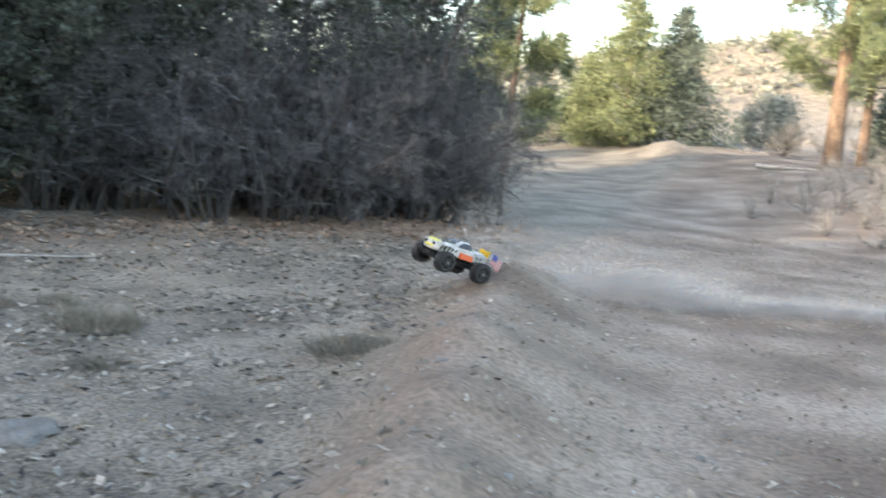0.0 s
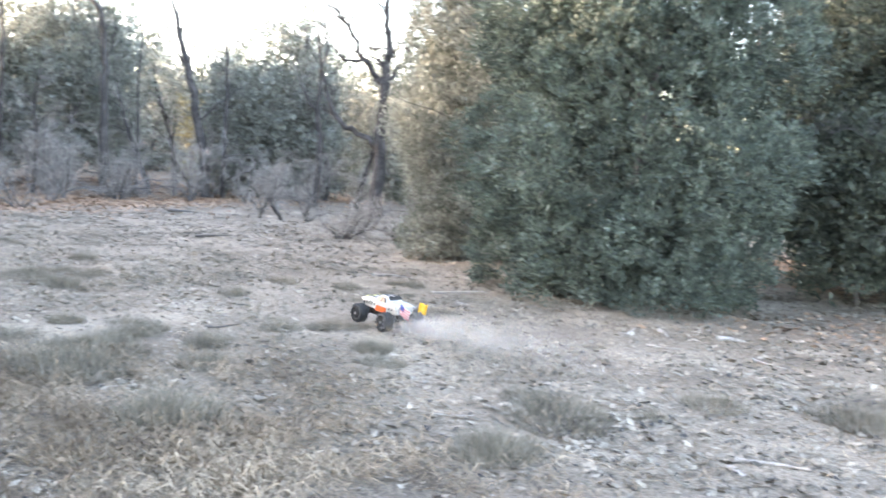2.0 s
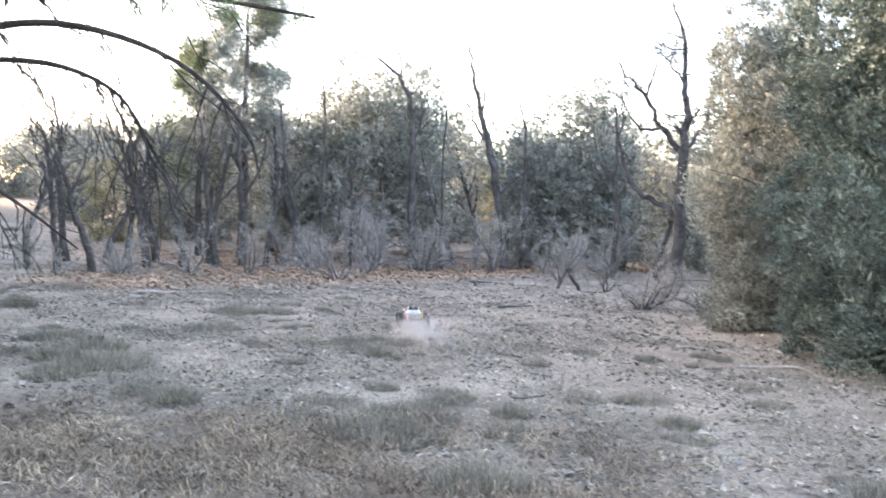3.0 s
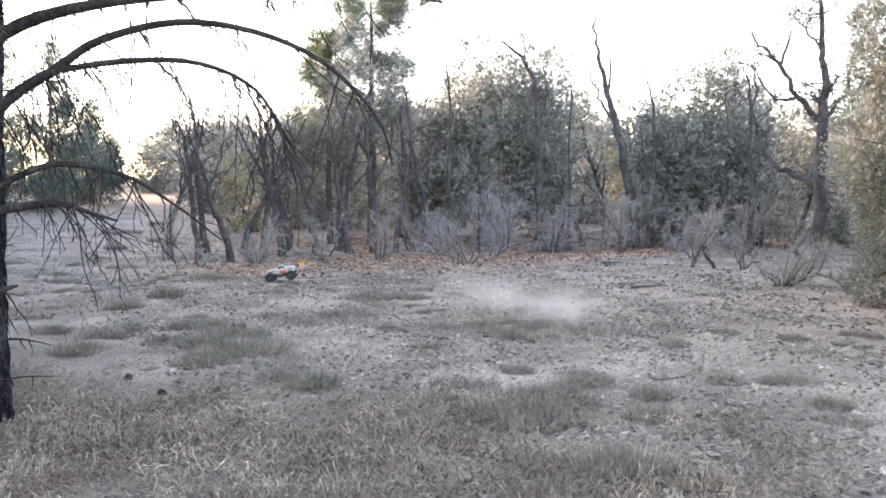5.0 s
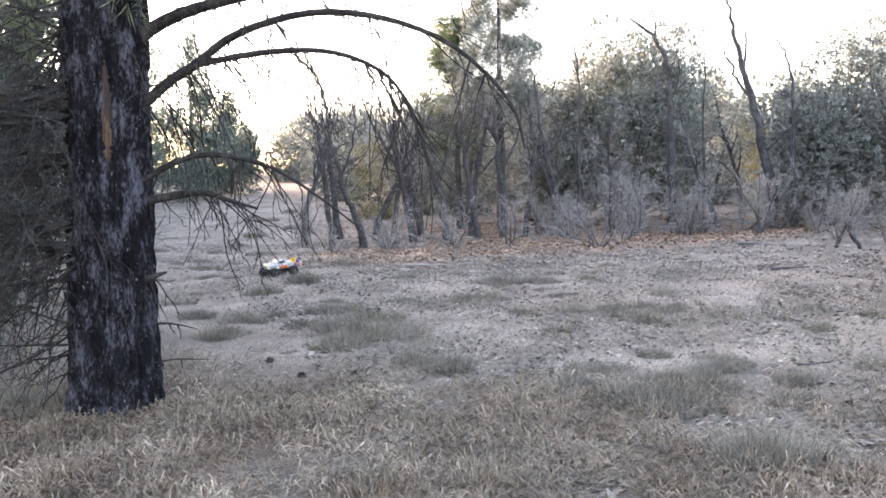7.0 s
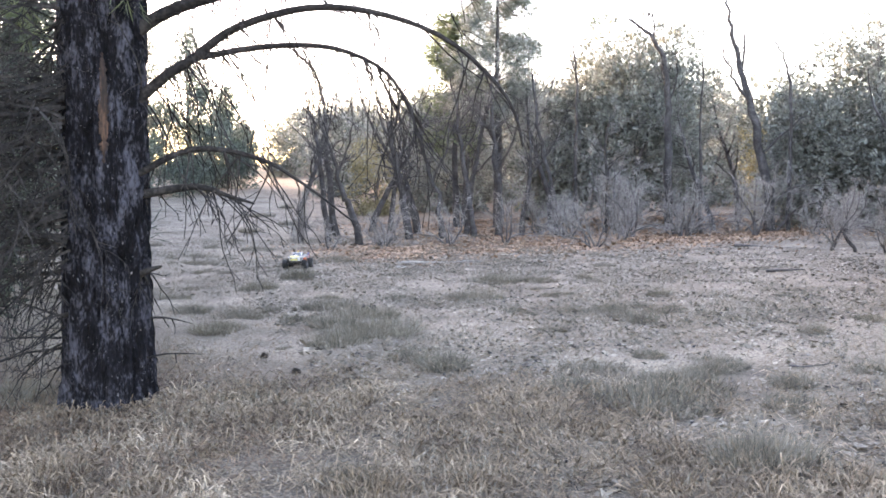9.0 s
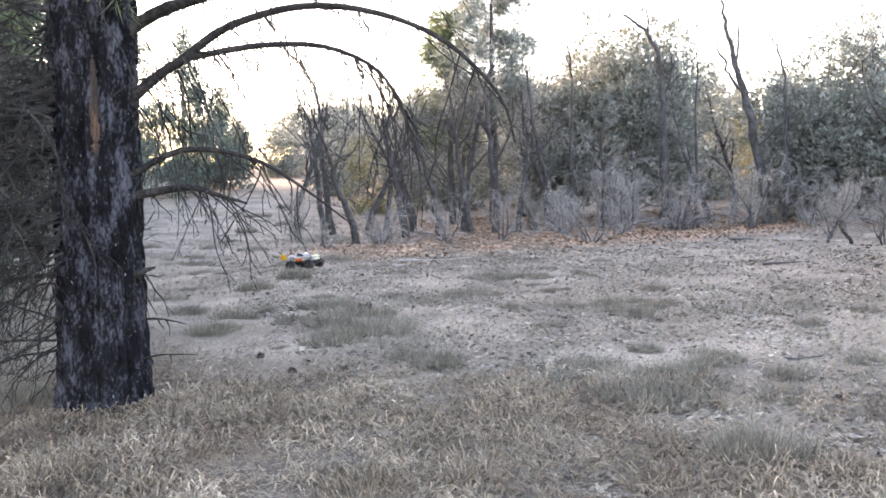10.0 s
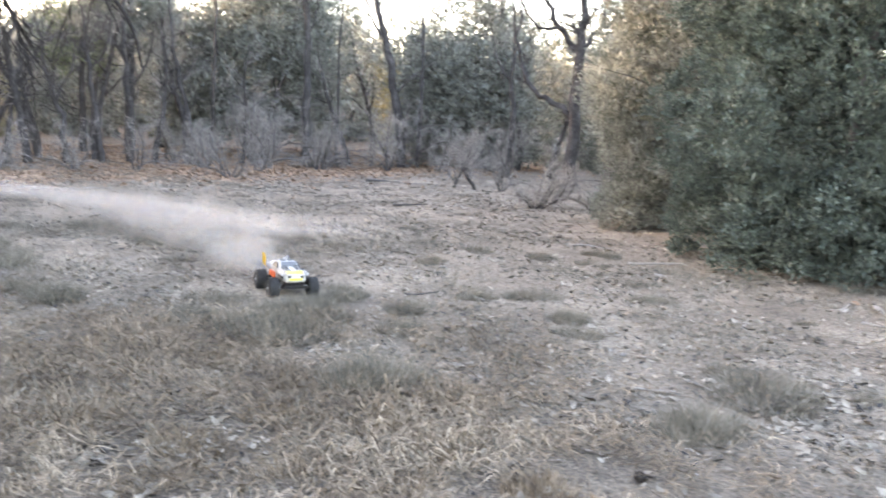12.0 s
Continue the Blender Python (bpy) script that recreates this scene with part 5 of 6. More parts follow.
def clumps(x, y):
    """Uneven cover, half a metre to a metre across."""
    a = np.sin(x * 5.1 + 2.2 * np.sin(y * 3.3)) * np.sin(y * 5.7 + 1.9 * np.sin(x * 2.7 + 1))
    b_ = np.sin(x * 1.9 + 1.4 * np.sin(y * 2.1 + 2)) * np.sin(y * 2.3 + x * 0.6)
    return np.clip(0.5 + 0.55 * a + 0.45 * b_, 0.06, 1)


def field(x, y):
    patch = 0.55 + 0.45 * np.sin(x * 1.3 + np.sin(y * 1.1) * 2) * np.sin(y * 1.7 + x * 0.4)
    return np.clip(patch * (1 - road_weight(x, y)), 0.04, 1)


scatter("dry_grass", "matted pale dry grass under the pine", M_STRAW, 110000, lambda x, y: (np.clip(straw_weight(x, y) ** 1.1, 0, 1) + 0.03) * clumps(x, y), 0.16, 0.0034, 0.3, 600, (-12, 0.5, -3, 6.5), True)
scatter("pine_duff", "brown fallen pine needles under the charred pine", M_DUFF, 30000, lambda x, y: np.exp(-(((x + 6.9) / 1.5) ** 2 + ((y + 0.5) / 1.3) ** 2)), 0.13, 0.003, 0.25, 608, (-10, -3.5, -3.5, 2.5), True)
scatter("thin_grass", "thin grey dry grass over the clearing", M_SAGE, 90000, lambda x, y: field(x, y) * smooth_step(-x, 0.5, 5) * clumps(x, y), 0.085, 0.0026, 0.75, 601, (-26, 1, -3, 9), True)
scatter("wood_litter", "pale bits of bark and leaf on the dirt", M_CHIP, 48000, lambda x, y: field(x, y) * 0.9, 0.055, 0.32, 0.18, 602, (-19, 3, 1.5, 13))
scatter("wood_litter", "pale bits of bark and leaf on the dirt", M_CHIP, 16000, lambda x, y: field(x, y), 0.07, 0.3, 0.16, 603, (-34, -14, -1, 18))
# dark flakes in place of the small shadows that the chips cast
scatter("bark_bits", "dark specks standing in for shadows of chips on the dirt", M_COAL_SPECK, 12000, lambda x, y: field(x, y) * 0.8, 0.045, 0.22, 0.2, 607, (-20, 3, 1.5, 13))
scatter("leaf_litter", "brown oak leaves fallen along the tree line", M_LEAF, 46000, lambda x, y: litter_weight(x, y) ** 1.5, 0.085, 0.36, 0.3, 604, (-30, -15, 2, 22))
scatter("leaf_litter", "brown oak leaves fallen along the thicket", M_LEAF, 16000, lambda x, y: litter_weight(x, y) ** 2 * 0.8, 0.06, 0.36, 0.25, 605, (-9, 4, 8, 18))
scatter("road_gravel", "loose gravel and clods on the dirt road", M_CHIP, 7000, lambda x, y: road_weight(x, y) * 0.5 + 0.02, 0.03, 0.4, 0.3, 606, (0, 9, 2.5, 16))


# ---- the toy truck ----
R_WHEEL, BASE, TRACK = 0.082, 0.36, 0.335


def loft(sections, close=True):
    """A shell through rings of points of equal count."""
    bm = bmesh.new()
    rings = [[bm.verts.new(p) for p in s] for s in sections]
    n = len(rings[0])
    for a, c in zip(rings, rings[1:]):
        for k in range(n):
            bm.faces.new((a[k], a[(k + 1) % n], c[(k + 1) % n], c[k]))
    if close:
        bm.faces.new(rings[0][::-1])
        bm.faces.new(rings[-1])
    return bm


def box_part(name, size, at, mat, parent, label="", bevel=0.15, tilt=(0, 0, 0), taper=1.0):
    bm = bmesh.new()
    bmesh.ops.create_cube(bm, size=1, matrix=Matrix.Diagonal((*size, 1)))
    for v in bm.verts:
        if v.co.z > 0:
            v.co.x *= taper
            v.co.y *= taper
    bmesh.ops.bevel(bm, geom=bm.edges[:], offset=min(size) * bevel, segments=2, affect="EDGES")
    bmesh.ops.transform(bm, matrix=pose(*at, *tilt), verts=bm.verts)
    return part(name, bm, mat, parent, label)


def rod_part(name, a, b_, r, mat, parent, label="", sides=8, r2=None):
    v, f = rods([(*a, *b_, r, r if r2 is None else r2)], sides)
    return put_part(name, mesh_of(name, v, f, mat, True), parent, label)


def patch(name, corners, mat, parent, label="", thick=0.0025):
    """A thin decal or pane on the shell: four or more corners in order."""
    bm = bmesh.new()
    c = [Vector(p) for p in corners]
    nrm = (c[1] - c[0]).cross(c[2] - c[0]).normalized()
    top, low = [bm.verts.new(p + nrm * thick) for p in c], [bm.verts.new(p - nrm * thick) for p in c]
    bm.faces.new(top)
    bm.faces.new(low[::-1])
    n = len(c)
    for k in range(n):
        bm.faces.new((top[k], low[k], low[(k + 1) % n], top[(k + 1) % n]))
    bmesh.ops.recalc_face_normals(bm, faces=bm.faces[:])
    return part(name, bm, mat, parent, label)


def build_wheel(parent, x, y):
    wheel = new("wheel")
    wheel.parent = parent
    wheel.matrix_basis = pose(x, y, R_WHEEL)
    out = 1 if y > 0 else -1
    wide = 0.088
    profile = [(-0.5, 0.62), (-0.5, 0.80), (-0.40, 0.95), (-0.2, 1.0), (0.2, 1.0), (0.40, 0.95), (0.5, 0.80), (0.5, 0.62)]
    bm, n = bmesh.new(), 30
    rings = []
    for k in range(n):
        a = 2 * math.pi * k / n
        rings.append([bm.verts.new((math.cos(a) * r * R_WHEEL * 0.95, w * wide, math.sin(a) * r * R_WHEEL * 0.95)) for w, r in profile])
    for k in range(n):
        a, c = rings[k], rings[(k + 1) % n]
        for j in range(len(profile) - 1):
            bm.faces.new((a[j], a[j + 1], c[j + 1], c[j]))
        bm.faces.new((a[-1], a[0], c[0], c[-1]))
    tyre = part("tyre", bm, M_TYRE, wheel, "chunky black rubber tyre", True)
    for k in range(18):
        a = 2 * math.pi * k / 18
        bm2 = bmesh.new()
        for s in (-1, 1):
            m = pose(0, 0, 0, 0, -math.degrees(a) - s * 5, 0) @ Matrix.Translation((R_WHEEL * 0.965, s * wide * 0.24, 0)) @ pose(0, 0, 0, s * 25, 0, 0) @ Matrix.Diagonal((R_WHEEL * 0.09, wide * 0.42, R_WHEEL * 0.13, 1))
            bmesh.ops.create_cube(bm2, size=1, matrix=m)
        part("tread_lug", bm2, M_TYRE, tyre)
    bm = bmesh.new()
    bmesh.ops.create_cone(bm, cap_ends=True, segments=24, radius1=R_WHEEL * 0.62, radius2=R_WHEEL * 0.40, depth=0.03,
                          matrix=Matrix.Translation((0, out * wide * 0.30, 0)) @ pose(0, 0, 0, -90 * out, 0, 0))
    rim = part("rim", bm, M_RIM, wheel, "black plastic wheel rim")
    for k in range(6):
        a = 2 * math.pi * k / 6
        bm = bmesh.new()
        m = pose(0, 0, 0, 0, -math.degrees(a), 0) @ Matrix.Translation((R_WHEEL * 0.34, out * wide * 0.44, 0)) @ Matrix.Diagonal((R_WHEEL * 0.5, 0.008, R_WHEEL * 0.14, 1))
        bmesh.ops.create_cube(bm, size=1, matrix=m)
        part("spoke", bm, M_RIM, rim)
    bm = bmesh.new()
    bmesh.ops.create_cone(bm, cap_ends=True, segments=6, radius1=0.011, radius2=0.009, depth=0.02, matrix=Matrix.Translation((0, out * wide * 0.48, 0)) @ pose(0, 0, 0, 90, 0, 0))
    part("hub_nut", bm, M_METAL, wheel, "grey metal wheel nut")
    return wheel


def build_truck():
    truck = new("toy_truck")
    tagged(truck, "radio-controlled white monster truck with orange sides and flags", "toy truck")
    box_part("chassis", (0.36, 0.12, 0.035), (0, 0, 0.092), M_BLACK, truck, "black chassis plate")
    box_part("skid_plate", (0.09, 0.10, 0.012), (0.225, 0, 0.092), M_BLACK, truck, "", tilt=(0, -22, 0))
    box_part("front_bumper", (0.03, 0.20, 0.028), (0.272, 0, 0.108), M_BLACK, truck, "black front bumper")
    box_part("rear_bumper", (0.025, 0.16, 0.025), (-0.255, 0, 0.10), M_BLACK, truck, "black rear bumper")
    # the body shell: bonnet, cab and load bed
    secs = []
    for x, w0, w1, z0, z1 in [(0.262, 0.062, 0.050, 0.158, 0.178), (0.252, 0.082, 0.070, 0.142, 0.206), (0.225, 0.094, 0.080, 0.140, 0.220), (0.16, 0.100, 0.086, 0.140, 0.229), (0.095, 0.102, 0.086, 0.138, 0.232),
                              (0.080, 0.102, 0.086, 0.138, 0.235), (0.015, 0.104, 0.074, 0.136, 0.270), (-0.06, 0.104, 0.072, 0.136, 0.272), (-0.105, 0.104, 0.078, 0.136, 0.236),
                              (-0.12, 0.104, 0.088, 0.136, 0.230), (-0.215, 0.100, 0.088, 0.142, 0.228), (-0.24, 0.088, 0.080, 0.152, 0.220)]:
        zm = z0 + (z1 - z0) * 0.55
        secs.append([(x, w0 * 0.9, z0), (x, w0, z0 + 0.012), (x, w0 * 0.99, zm), (x, w1, z1 - 0.008), (x, w1 * 0.82, z1),
                     (x, -w1 * 0.82, z1), (x, -w1, z1 - 0.008), (x, -w0 * 0.99, zm), (x, -w0, z0 + 0.012), (x, -w0 * 0.9, z0)])
    body = part("body", loft(secs), M_WHITE, truck, "white painted truck body shell")
    patch("windscreen", [(0.072, 0.068, 0.241), (0.024, 0.062, 0.266), (0.024, -0.062, 0.266), (0.072, -0.068, 0.241)], M_GLASS, body, "grey reflecting windscreen", 0.004)
    patch("rear_window", [(-0.068, 0.060, 0.266), (-0.098, 0.062, 0.246), (-0.098, -0.062, 0.246), (-0.068, -0.060, 0.266)], M_BLACK, body, "black rear window", 0.004)
    for s in (1, -1):
        patch("side_window", [(0.058, s * 0.098, 0.222), (0.010, s * 0.082, 0.259), (-0.028, s * 0.081, 0.261), (-0.028, s * 0.100, 0.220)], M_BLACK, body, "black side window", 0.005)
        patch("side_window", [(-0.036, s * 0.100, 0.220), (-0.036, s * 0.081, 0.261), (-0.060, s * 0.081, 0.259), (-0.085, s * 0.098, 0.224)], M_BLACK, body, "black side window", 0.005)
        box_part("side_panel", (0.13, 0.024, 0.046), (-0.040, s * 0.110, 0.160), M_ORANGE, body, "bright orange side panel", 0.2, (s * 8, 0, 0))
        box_part("wheel_arch", (0.14, 0.030, 0.024), (BASE / 2 - 0.005, s * 0.106, 0.205), M_WHITE, body, "", 0.3, (s * 14, 0, 0), 0.8)
        box_part("wheel_arch", (0.13, 0.026, 0.024), (-BASE / 2, s * 0.104, 0.203), M_GREY, body, "grey rear wheel arch", 0.3, (s * 14, 0, 0), 0.8)
        patch("bed_side", [(-0.13, s * 0.101, 0.220), (-0.218, s * 0.096, 0.220), (-0.218, s * 0.102, 0.168), (-0.13, s * 0.106, 0.166)], M_GREY, body, "grey load-bed side", 0.004)
        patch("headlight", [(0.256, s * 0.066, 0.198), (0.260, s * 0.040, 0.198), (0.262, s * 0.040, 0.180), (0.259, s * 0.068, 0.180)], M_BLACK, body, "dark headlight", 0.004)
        for j in range(5):
            x = 0.215 - 0.030 * j
            z = 0.220 + 0.0030 * j
            patch("stripe", [(x, s * 0.020, z + 0.004), (x - 0.012, s * 0.024, z + 0.006), (x - 0.036, s * 0.078, z + 0.004), (x - 0.020, s * 0.078, z + 0.003)], M_BLACK, body, "black zebra stripe", 0.003)
            x = 0.225 - 0.036 * j
            patch("stripe", [(x, s * 0.0985, 0.160 + 0.003 * j), (x - 0.016, s * 0.1005, 0.158 + 0.003 * j), (x - 0.030, s * 0.1005, 0.192), (x - 0.020, s * 0.099, 0.196)], M_BLACK, body, "black zebra stripe", 0.004)
        for j in range(3):
            x = 0.0 - 0.028 * j
            patch("stripe", [(x, s * 0.010, 0.2725), (x - 0.012, s * 0.010, 0.2728), (x - 0.026, s * 0.056, 0.272), (x - 0.014, s * 0.056, 0.2715)], M_BLACK, body, "black zebra stripe", 0.003)
        for j in range(2):
            x = -0.14 - 0.035 * j
            patch("stripe", [(x, s * 0.106, 0.172), (x - 0.010, s * 0.106, 0.172), (x - 0.028, s * 0.1, 0.214), (x - 0.016, s * 0.101, 0.214)], M_BLACK, body, "black zebra stripe", 0.004)
    patch("nose", [(0.246, 0.066, 0.211), (0.246, -0.066, 0.211), (0.205, -0.070, 0.225), (0.205, 0.070, 0.225)], M_LEMON, body, "lemon yellow nose of the bonnet", 0.003)
    box_part("grille", (0.012, 0.11, 0.022), (0.258, 0, 0.168), M_LEMON, body, "lemon yellow grille bar", 0.2)
    patch("bed_floor", [(-0.128, 0.070, 0.233), (-0.128, -0.070, 0.233), (-0.222, -0.070, 0.229), (-0.222, 0.070, 0.229)], M_GREY, body, "grey load bed", 0.003)
    box_part("tailgate", (0.010, 0.15, 0.055), (-0.242, 0, 0.19), M_GREY, body, "grey tailgate", 0.2)
    for x in (0.17, -0.15):
        for s in (1, -1):
            rod_part("body_post", (x, s * 0.045, 0.10), (x, s * 0.045, 0.15), 0.005, M_BLACK, truck, "black body post")
    box_part("motor", (0.10, 0.06, 0.05), (-0.06, 0.0, 0.125), M_BLACK, truck, "black electric motor")
    box_part("gearbox", (0.07, 0.075, 0.065), (0.175, 0, 0.105), M_BLACK, truck, "black gearbox")
    box_part("gearbox", (0.07, 0.075, 0.065), (-0.175, 0, 0.105), M_BLACK, truck, "black gearbox")
    # suspension
    for x in (BASE / 2, -BASE / 2):
        rod_part("axle", (x, -TRACK / 2, R_WHEEL), (x, TRACK / 2, R_WHEEL), 0.008, M_METAL, truck, "grey metal axle")
        for s in (1, -1):
            rod_part("control_arm", (x - 0.025, s * 0.045, 0.088), (x, s * (TRACK / 2 - 0.03), 0.074), 0.009, M_BLACK, truck, "black control arm")
            rod_part("control_arm", (x + 0.025, s * 0.045, 0.088), (x, s * (TRACK / 2 - 0.03), 0.074), 0.009, M_BLACK, truck, "black control arm")
            sh = rod_part("shock", (x - 0.01, s * 0.055, 0.150), (x - 0.01, s * 0.115, 0.080), 0.009, M_METAL, truck, "metal shock absorber")
            rod_part("spring", (x - 0.01, s * 0.062, 0.155), (x - 0.01, s * 0.100, 0.10), 0.014, M_BLACK, sh, "black coil spring")
    wheels = [build_wheel(truck, x, y) for x in (BASE / 2, -BASE / 2) for y in (TRACK / 2, -TRACK / 2)]
    # two small flags at the tail
    for s in (1, -1):
        rod_part("flag_pole", (-0.230, s * 0.078, 0.16), (-0.30, s * 0.10, 0.255), 0.003, M_METAL, truck, "thin metal flag pole")

    def cloth(name, s, mat, label, y_shift=0.0, u0=0.0, u1=1.0, v0=0.0, v1=1.0, lift=0.0):
        nu, nv = 9, 6
        vs, fs = [], []
        for i in range(nu):
            for j in range(nv):
                u, v = u0 + (u1 - u0) * i / (nu - 1), v0 + (v1 - v0) * j / (nv - 1)
                vs.append((-0.298 - 0.115 * u + 0.012 * v, s * (0.10 + 0.018 * math.sin(u * 6.0) * u + lift), 0.247 - 0.09 * v + 0.012 * math.sin(u * 4.5 + 1) - (0.02 if s > 0 else -0.03) * u))
        for i in range(nu - 1):
            for j in range(nv - 1):
                k = i * nv + j
                fs.append((k, k + 1, k + nv + 1, k + nv))
        ob = put_part(name, mesh_of(name, vs, fs, mat, True), truck, label)
        mod = ob.modifiers.new("thickness", "SOLIDIFY")
        mod.thickness = 0.0016
        return ob

    cloth("flag", -1, M_FLAG, "bright yellow flag at the tail")
    white = cloth("flag", 1, M_FLAG_WHITE, "white striped flag at the tail")
    for j in range(4):
        st = cloth("stripe", 1, M_FLAG_RED, "red flag stripe", 0, 0.0, 1.0, 0.08 + 0.24 * j, 0.19 + 0.24 * j, 0.002)
        st.parent = white
    st = cloth("canton", 1, M_FLAG_BLUE, "blue flag corner", 0, 0.0, 0.42, 0.0, 0.5, 0.0035)
    st.parent = white
    return truck, wheels


truck, wheels = build_truck()


# ---- dust thrown up by the wheels ----
def dust_puff(name, seed, blobs, n, flake=0.015):
    rng = np.random.default_rng(seed)
    bl = np.array(blobs, float)
    w = bl[:, 6]
    which = rng.choice(len(bl), n, p=w / w.sum())
    c = bl[which, :3] + rng.normal(0, 1, (n, 3)) * bl[which, 3:6]
    c[:, 2] = np.abs(c[:, 2])
    me = mesh_of(name, *leaves(rng, c, rng.normal(0, 1, (n, 3)), 1, flake, 0.8, 0.0), M_DUST)
    ob = new(name, me)
    return tagged(ob, "pale tan dust cloud raised from dry dirt", "dust", "dust clouds behind the truck", "stuff")


ROUND = [(0, 0, 0.22, 0.2, 0.2, 0.12, 3), (0.25, 0.2, 0.14, 0.16, 0.16, 0.08, 2), (-0.25, -0.1, 0.34, 0.17, 0.17, 0.13, 2), (0.35, 0.35, 0.1, 0.2, 0.2, 0.06, 1.5)]
LONG = [(-0.15, 0, 0.06, 0.12, 0.10, 0.05, 3), (-0.5, 0.05, 0.09, 0.22, 0.13, 0.06, 3), (-1.0, 0.0, 0.12, 0.35, 0.17, 0.08, 2.5), (-1.8, -0.1, 0.14, 0.5, 0.22, 0.10, 2)]
WIDE = [(0, 0, 0.18, 0.45, 0.4, 0.16, 3), (0.9, 0.1, 0.14, 0.45, 0.4, 0.12, 2), (-0.5, 0.2, 0.2, 0.3, 0.3, 0.14, 1.5)]
TALL = [(0, 0, 0.14, 0.16, 0.16, 0.10, 3), (0.1, 0.1, 0.34, 0.2, 0.2, 0.12, 2.5), (-0.25, 0.1, 0.22, 0.22, 0.2, 0.12, 2)]
DRIFT = [(0, 0, 0.06, 0.55, 0.12, 0.07, 3), (0.7, 0.05, 0.05, 0.5, 0.12, 0.06, 3), (-0.7, 0.1, 0.08, 0.5, 0.16, 0.09, 2)]
trail = dust_puff("dust_trail", 701, LONG, 16000, 0.012)
turn_dust = [dust_puff("dust_cloud", 710 + k, ROUND, 6500, 0.017) for k in range(3)]
berm_dust = [dust_puff("dust_cloud", 740 + k, WIDE, 9000, 0.017) for k in range(2)]
road_dust = [dust_puff("dust_drift", 720 + k, DRIFT, 15000, 0.019) for k in range(4)]
run_dust = [dust_puff("dust_drift", 730 + k, DRIFT, 7500, 0.018) for k in range(4)]

run_puff = [dust_puff("dust_cloud", 750 + k, TALL, 6500, 0.017) for k in range(3)]

# truck rows: seconds, x, y, wheels above the land, heading, nose up, lean
DRIVE = [
    (0.0, 1.20, 7.72, 0.195, 207, 16, -4), (0.1, 0.94, 7.56, 0.26, 204, 8, 0), (0.2, 0.68, 7.40, 0.36, 201, 0, -2), (0.3, 0.41, 7.30, 0.28, 198, -9, -2),
    (0.4, 0.10, 7.16, 0.10, 196, -16, 0), (0.5, -0.24, 7.06, -0.01, 195, -2, 0), (0.7, -0.80, 6.98, 0.02, 194, 3, 2), (0.9, -1.52, 6.82, 0.03, 193, 13, 0),
    (1.0, -1.90, 6.76, 0.085, 174, 3, -5), (1.2, -2.8, 6.62, 0.02, 182, -3, 0), (1.5, -3.98, 6.52, 0.02, 169, 4, 0), (2.0, -6.2, 6.42, 0.02, 173, 4, 0), (2.5, -9.15, 6.62, 0.0, 175, 2, 0),
    (2.8, -10.4, 6.5, 0.0, 163, 3, 0), (3.0, -11.6, 6.8, 0.0, 154, 2, 0), (3.2, -12.7, 7.2, 0.0, 155, 0, 0), (3.35, -13.4, 7.4, 0.0, 185, 0, 0), (3.5, -14.3, 7.45, 0.0, 218, 2, 0), (3.7, -15.3, 7.2, 0.0, 232, 2, 0),
    (4.3, -17.2, 6.1, 0.0, 246, 2, 0), (5.3, -17.4, 4.45, 0.03, 250, -10, 0), (5.5, -17.1, 4.22, 0.0, 254, -2, 0), (6.0, -17.2, 3.4, 0.0, 257, 2, 0), (6.5, -16.9, 2.45, 0.0, 287, -2, 0), (6.7, -17.0, 2.4, 0.0, 292, -3, 0),
    (8.3, -16.7, 2.45, 0.0, 298, 0, 0), (8.5, -17.0, 2.55, 0.0, 306, 0, 0), (9.0, -17.3, 2.85, 0.0, 336, 0, 0), (9.3, -17.9, 3.0, 0.0, 355, 0, 0), (9.5, -17.9, 2.97, 0.0, 375, 0, 0), (9.7, -17.5, 2.92, 0.0, 395, 0, 0),
    (10.0, -17.1, 3.0, 0.0, 408, 4, 0), (10.3, -16.3, 3.2, 0.0, 418, 3, 0), (10.5, -15.6, 3.5, 0.0, 422, 2, 0), (10.8, -14.5, 4.2, 0.0, 418, 2, 0), (11.0, -13.2, 4.58, 0.0, 404, 2, 0),
    (11.3, -11.4, 4.75, 0.0, 378, 0, 0), (11.6, -10.4, 4.85, 0.03, 362, 6, -8), (11.8, -9.0, 4.7, 0.0, 357, 0, 0), (12.0, -7.6, 4.3, -0.01, 348, -3, 0),
]


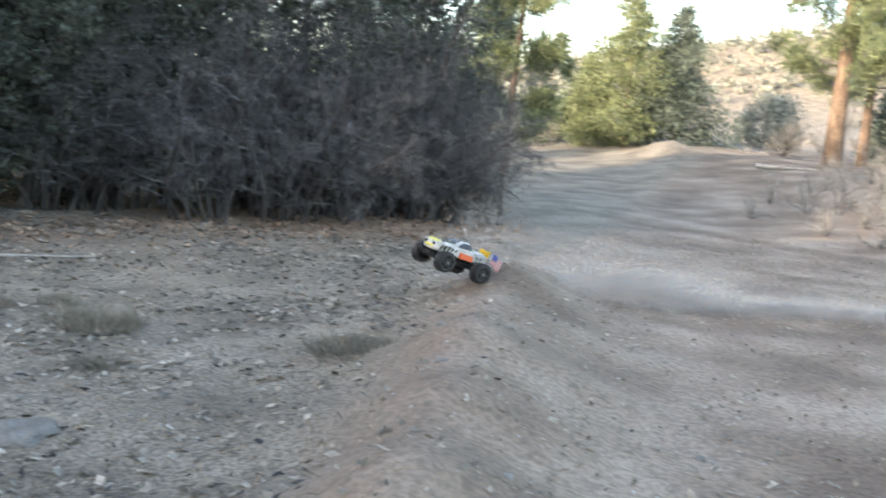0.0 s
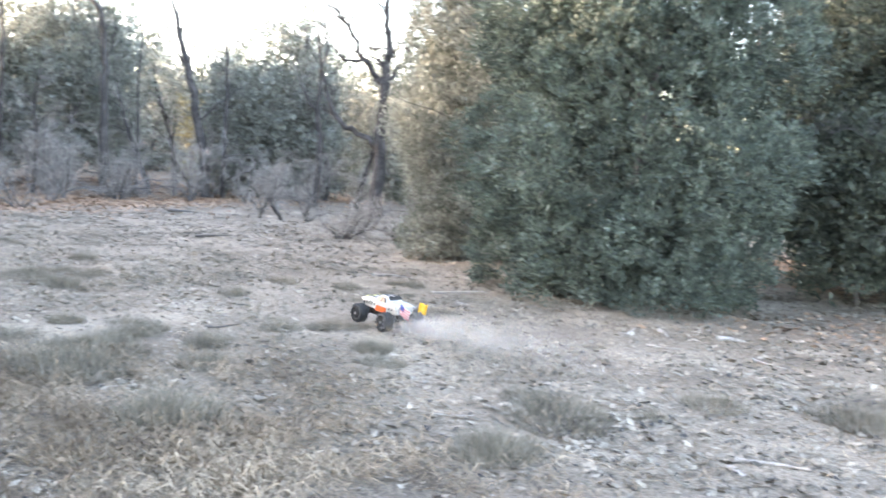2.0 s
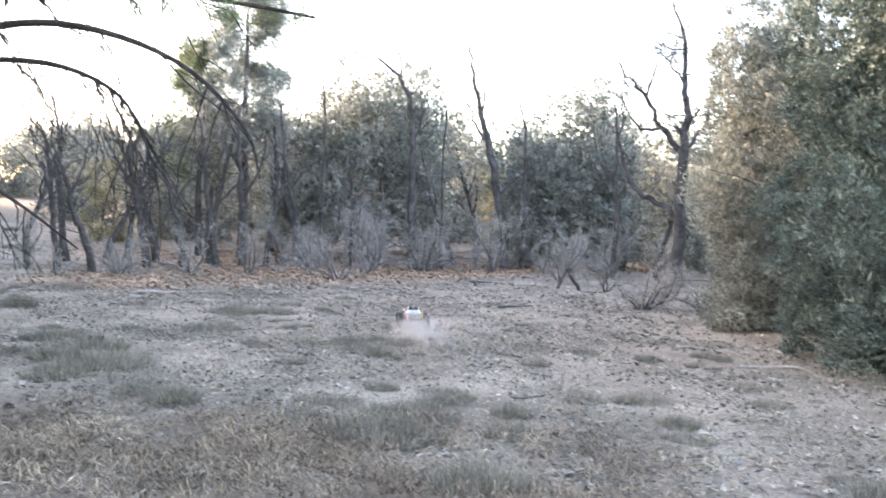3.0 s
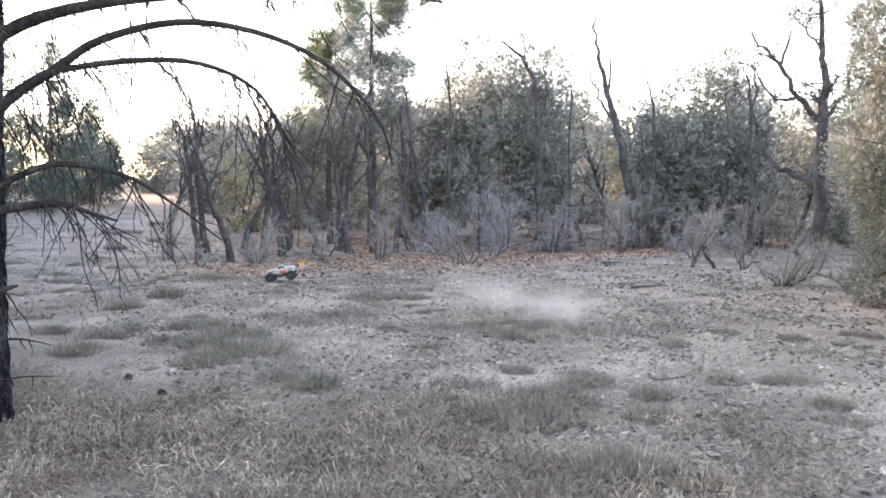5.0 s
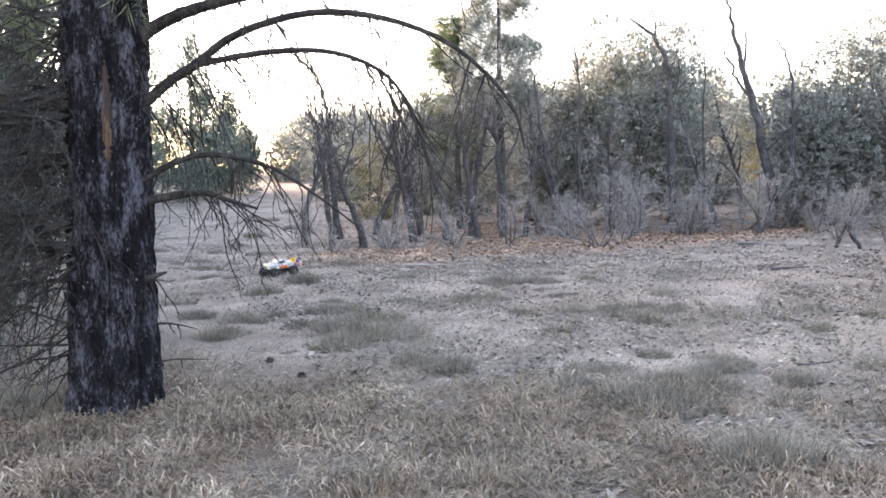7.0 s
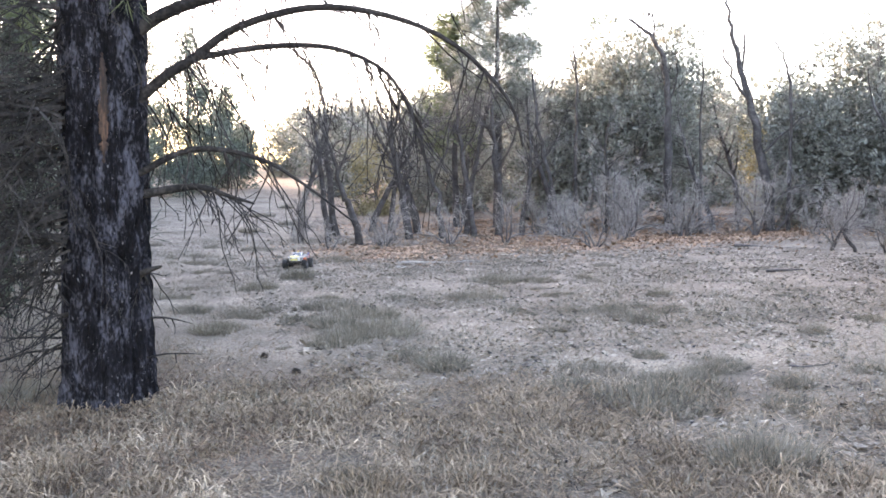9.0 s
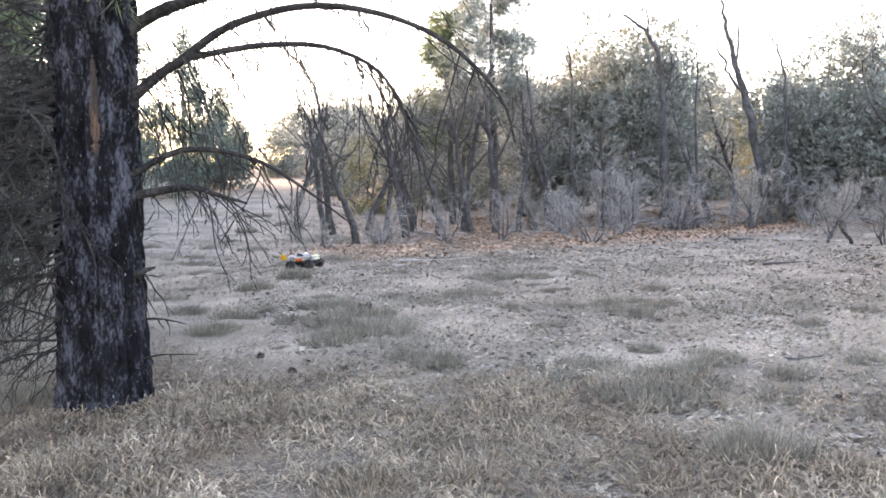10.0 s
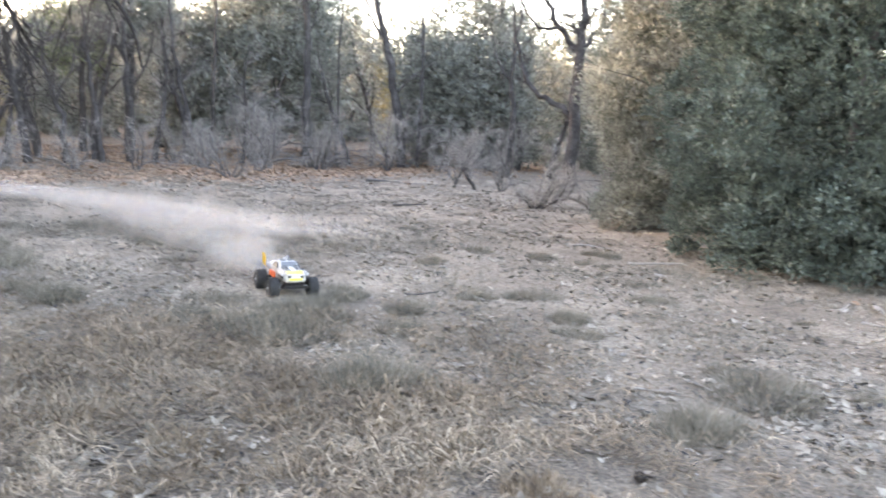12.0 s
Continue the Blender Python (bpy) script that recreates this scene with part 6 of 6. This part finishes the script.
def motions():
    rows = []
    for t, x, y, up, head, nose, lean in DRIVE:
        rows.append((t, pose(x, y, float(lie(x, y)) + up, lean, -nose, head)))
    walk(truck, rows)
    # wheels turn with the way gone, as fast as the keys allow
    ts = [d[0] for d in DRIVE]
    turned, steps = 0.0, []
    for k in range(121):
        t = k / 10
        x0, x1 = (np.interp([max(0, t - 0.1), t], ts, [d[1] for d in DRIVE]))
        y0, y1 = (np.interp([max(0, t - 0.1), t], ts, [d[2] for d in DRIVE]))
        turned += min(80.0, math.degrees(math.hypot(x1 - x0, y1 - y0) / R_WHEEL))
        steps.append((t, turned))
    for wheel in wheels:
        x, y = wheel.location.x, wheel.location.y
        walk(wheel, [(t, pose(x, y, R_WHEEL, 0, a, 0)) for t, a in steps])
    # the trail follows the tail, and lies down while the truck creeps
    low = []
    for t, x, y, up, head, nose, lean in DRIVE:
        a = radians(head)
        deep = -0.75 if 3.3 <= t <= 10.2 or t < 0.45 else 0.0
        low.append((t, pose(x - 0.25 * math.cos(a), y - 0.25 * math.sin(a), float(lie(x, y)) + deep, 0, 0, head)))
    walk(trail, low)

    def rise(ob, x, y, t0, t1, t2, t3, drift, turn=0.0, deep=1.3, lift=0.15):
        """Dust lies in the ground until t0, stands by t1, thins away from t2 to t3."""
        z = float(lie(x, y))
        rows = [(0.0, pose(x, y, z - deep, 0, 0, turn))] if t0 > 0 else []
        rows += [(t0, pose(x, y, z - (deep if t0 > 0 else 0.0), 0, 0, turn)), (t1, pose(x + drift[0] * 0.1, y + drift[1] * 0.1, z, 0, 0, turn)),
                 (t2, pose(x + drift[0], y + drift[1], z + lift, 0, 0, turn + 20)), ]
        if t3 < 12:
            rows.append((t3, pose(x + drift[0] * 1.3, y + drift[1] * 1.3, z - deep, 0, 0, turn + 25)))
            rows.append((12.0, pose(x + drift[0] * 1.3, y + drift[1] * 1.3, z - deep, 0, 0, turn + 25)))
        walk(ob, rows)

    rise(turn_dust[0], -10.7, 6.05, 2.85, 3.15, 6.5, 8.0, (-0.2, 0.1), 0, 1.3, 0.0)
    rise(turn_dust[1], -11.0, 6.2, 3.0, 3.3, 6.3, 7.8, (-0.8, -0.5), 60, 1.3, 0.05)
    rise(turn_dust[2], -10.4, 5.9, 2.8, 3.2, 6.6, 8.2, (0.1, 0.7), 130, 1.3, 0.0)
    rise(berm_dust[0], 2.2, 9.1, 0.0, 0.3, 1.2, 3.0, (-0.2, 0.2), 10, 1.3, 0.1)
    rise(berm_dust[1], 3.4, 9.3, 0.0, 0.3, 1.2, 3.0, (-0.2, 0.2), 40, 1.3, 0.1)
    for k, (x, y, turn) in enumerate(ROAD_DUST):
        rise(road_dust[k], x, y, 0.0, 0.3, 1.2, 3.0, (-0.3, 0.2), turn)
    for k, (x, y, t0) in enumerate([(-15.2, 3.55, 10.4), (-13.8, 4.2, 10.75), (-12.2, 4.7, 11.05), (-10.4, 4.9, 11.4)]):
        rise(run_dust[k], x, y, t0, t0 + 0.35, 12.0, 13.0, (0.1, 0.2), 20, 0.9, 0.2)
    for k, (x, y, t0) in enumerate([(-8.56, 4.30, 11.6), (-10.28, 4.51, 11.4), (-11.82, 4.53, 11.2)]):
        rise(run_puff[k], x, y, t0, t0 + 0.3, 12.0, 13.0, (0.0, 0.1), 40 * k, 1.2, 0.05)


ROAD_DUST = [(2.7, 8.75, 5), (4.2, 8.95, 0), (5.4, 9.0, 0), (2.9, 9.6, 15)]
motions()
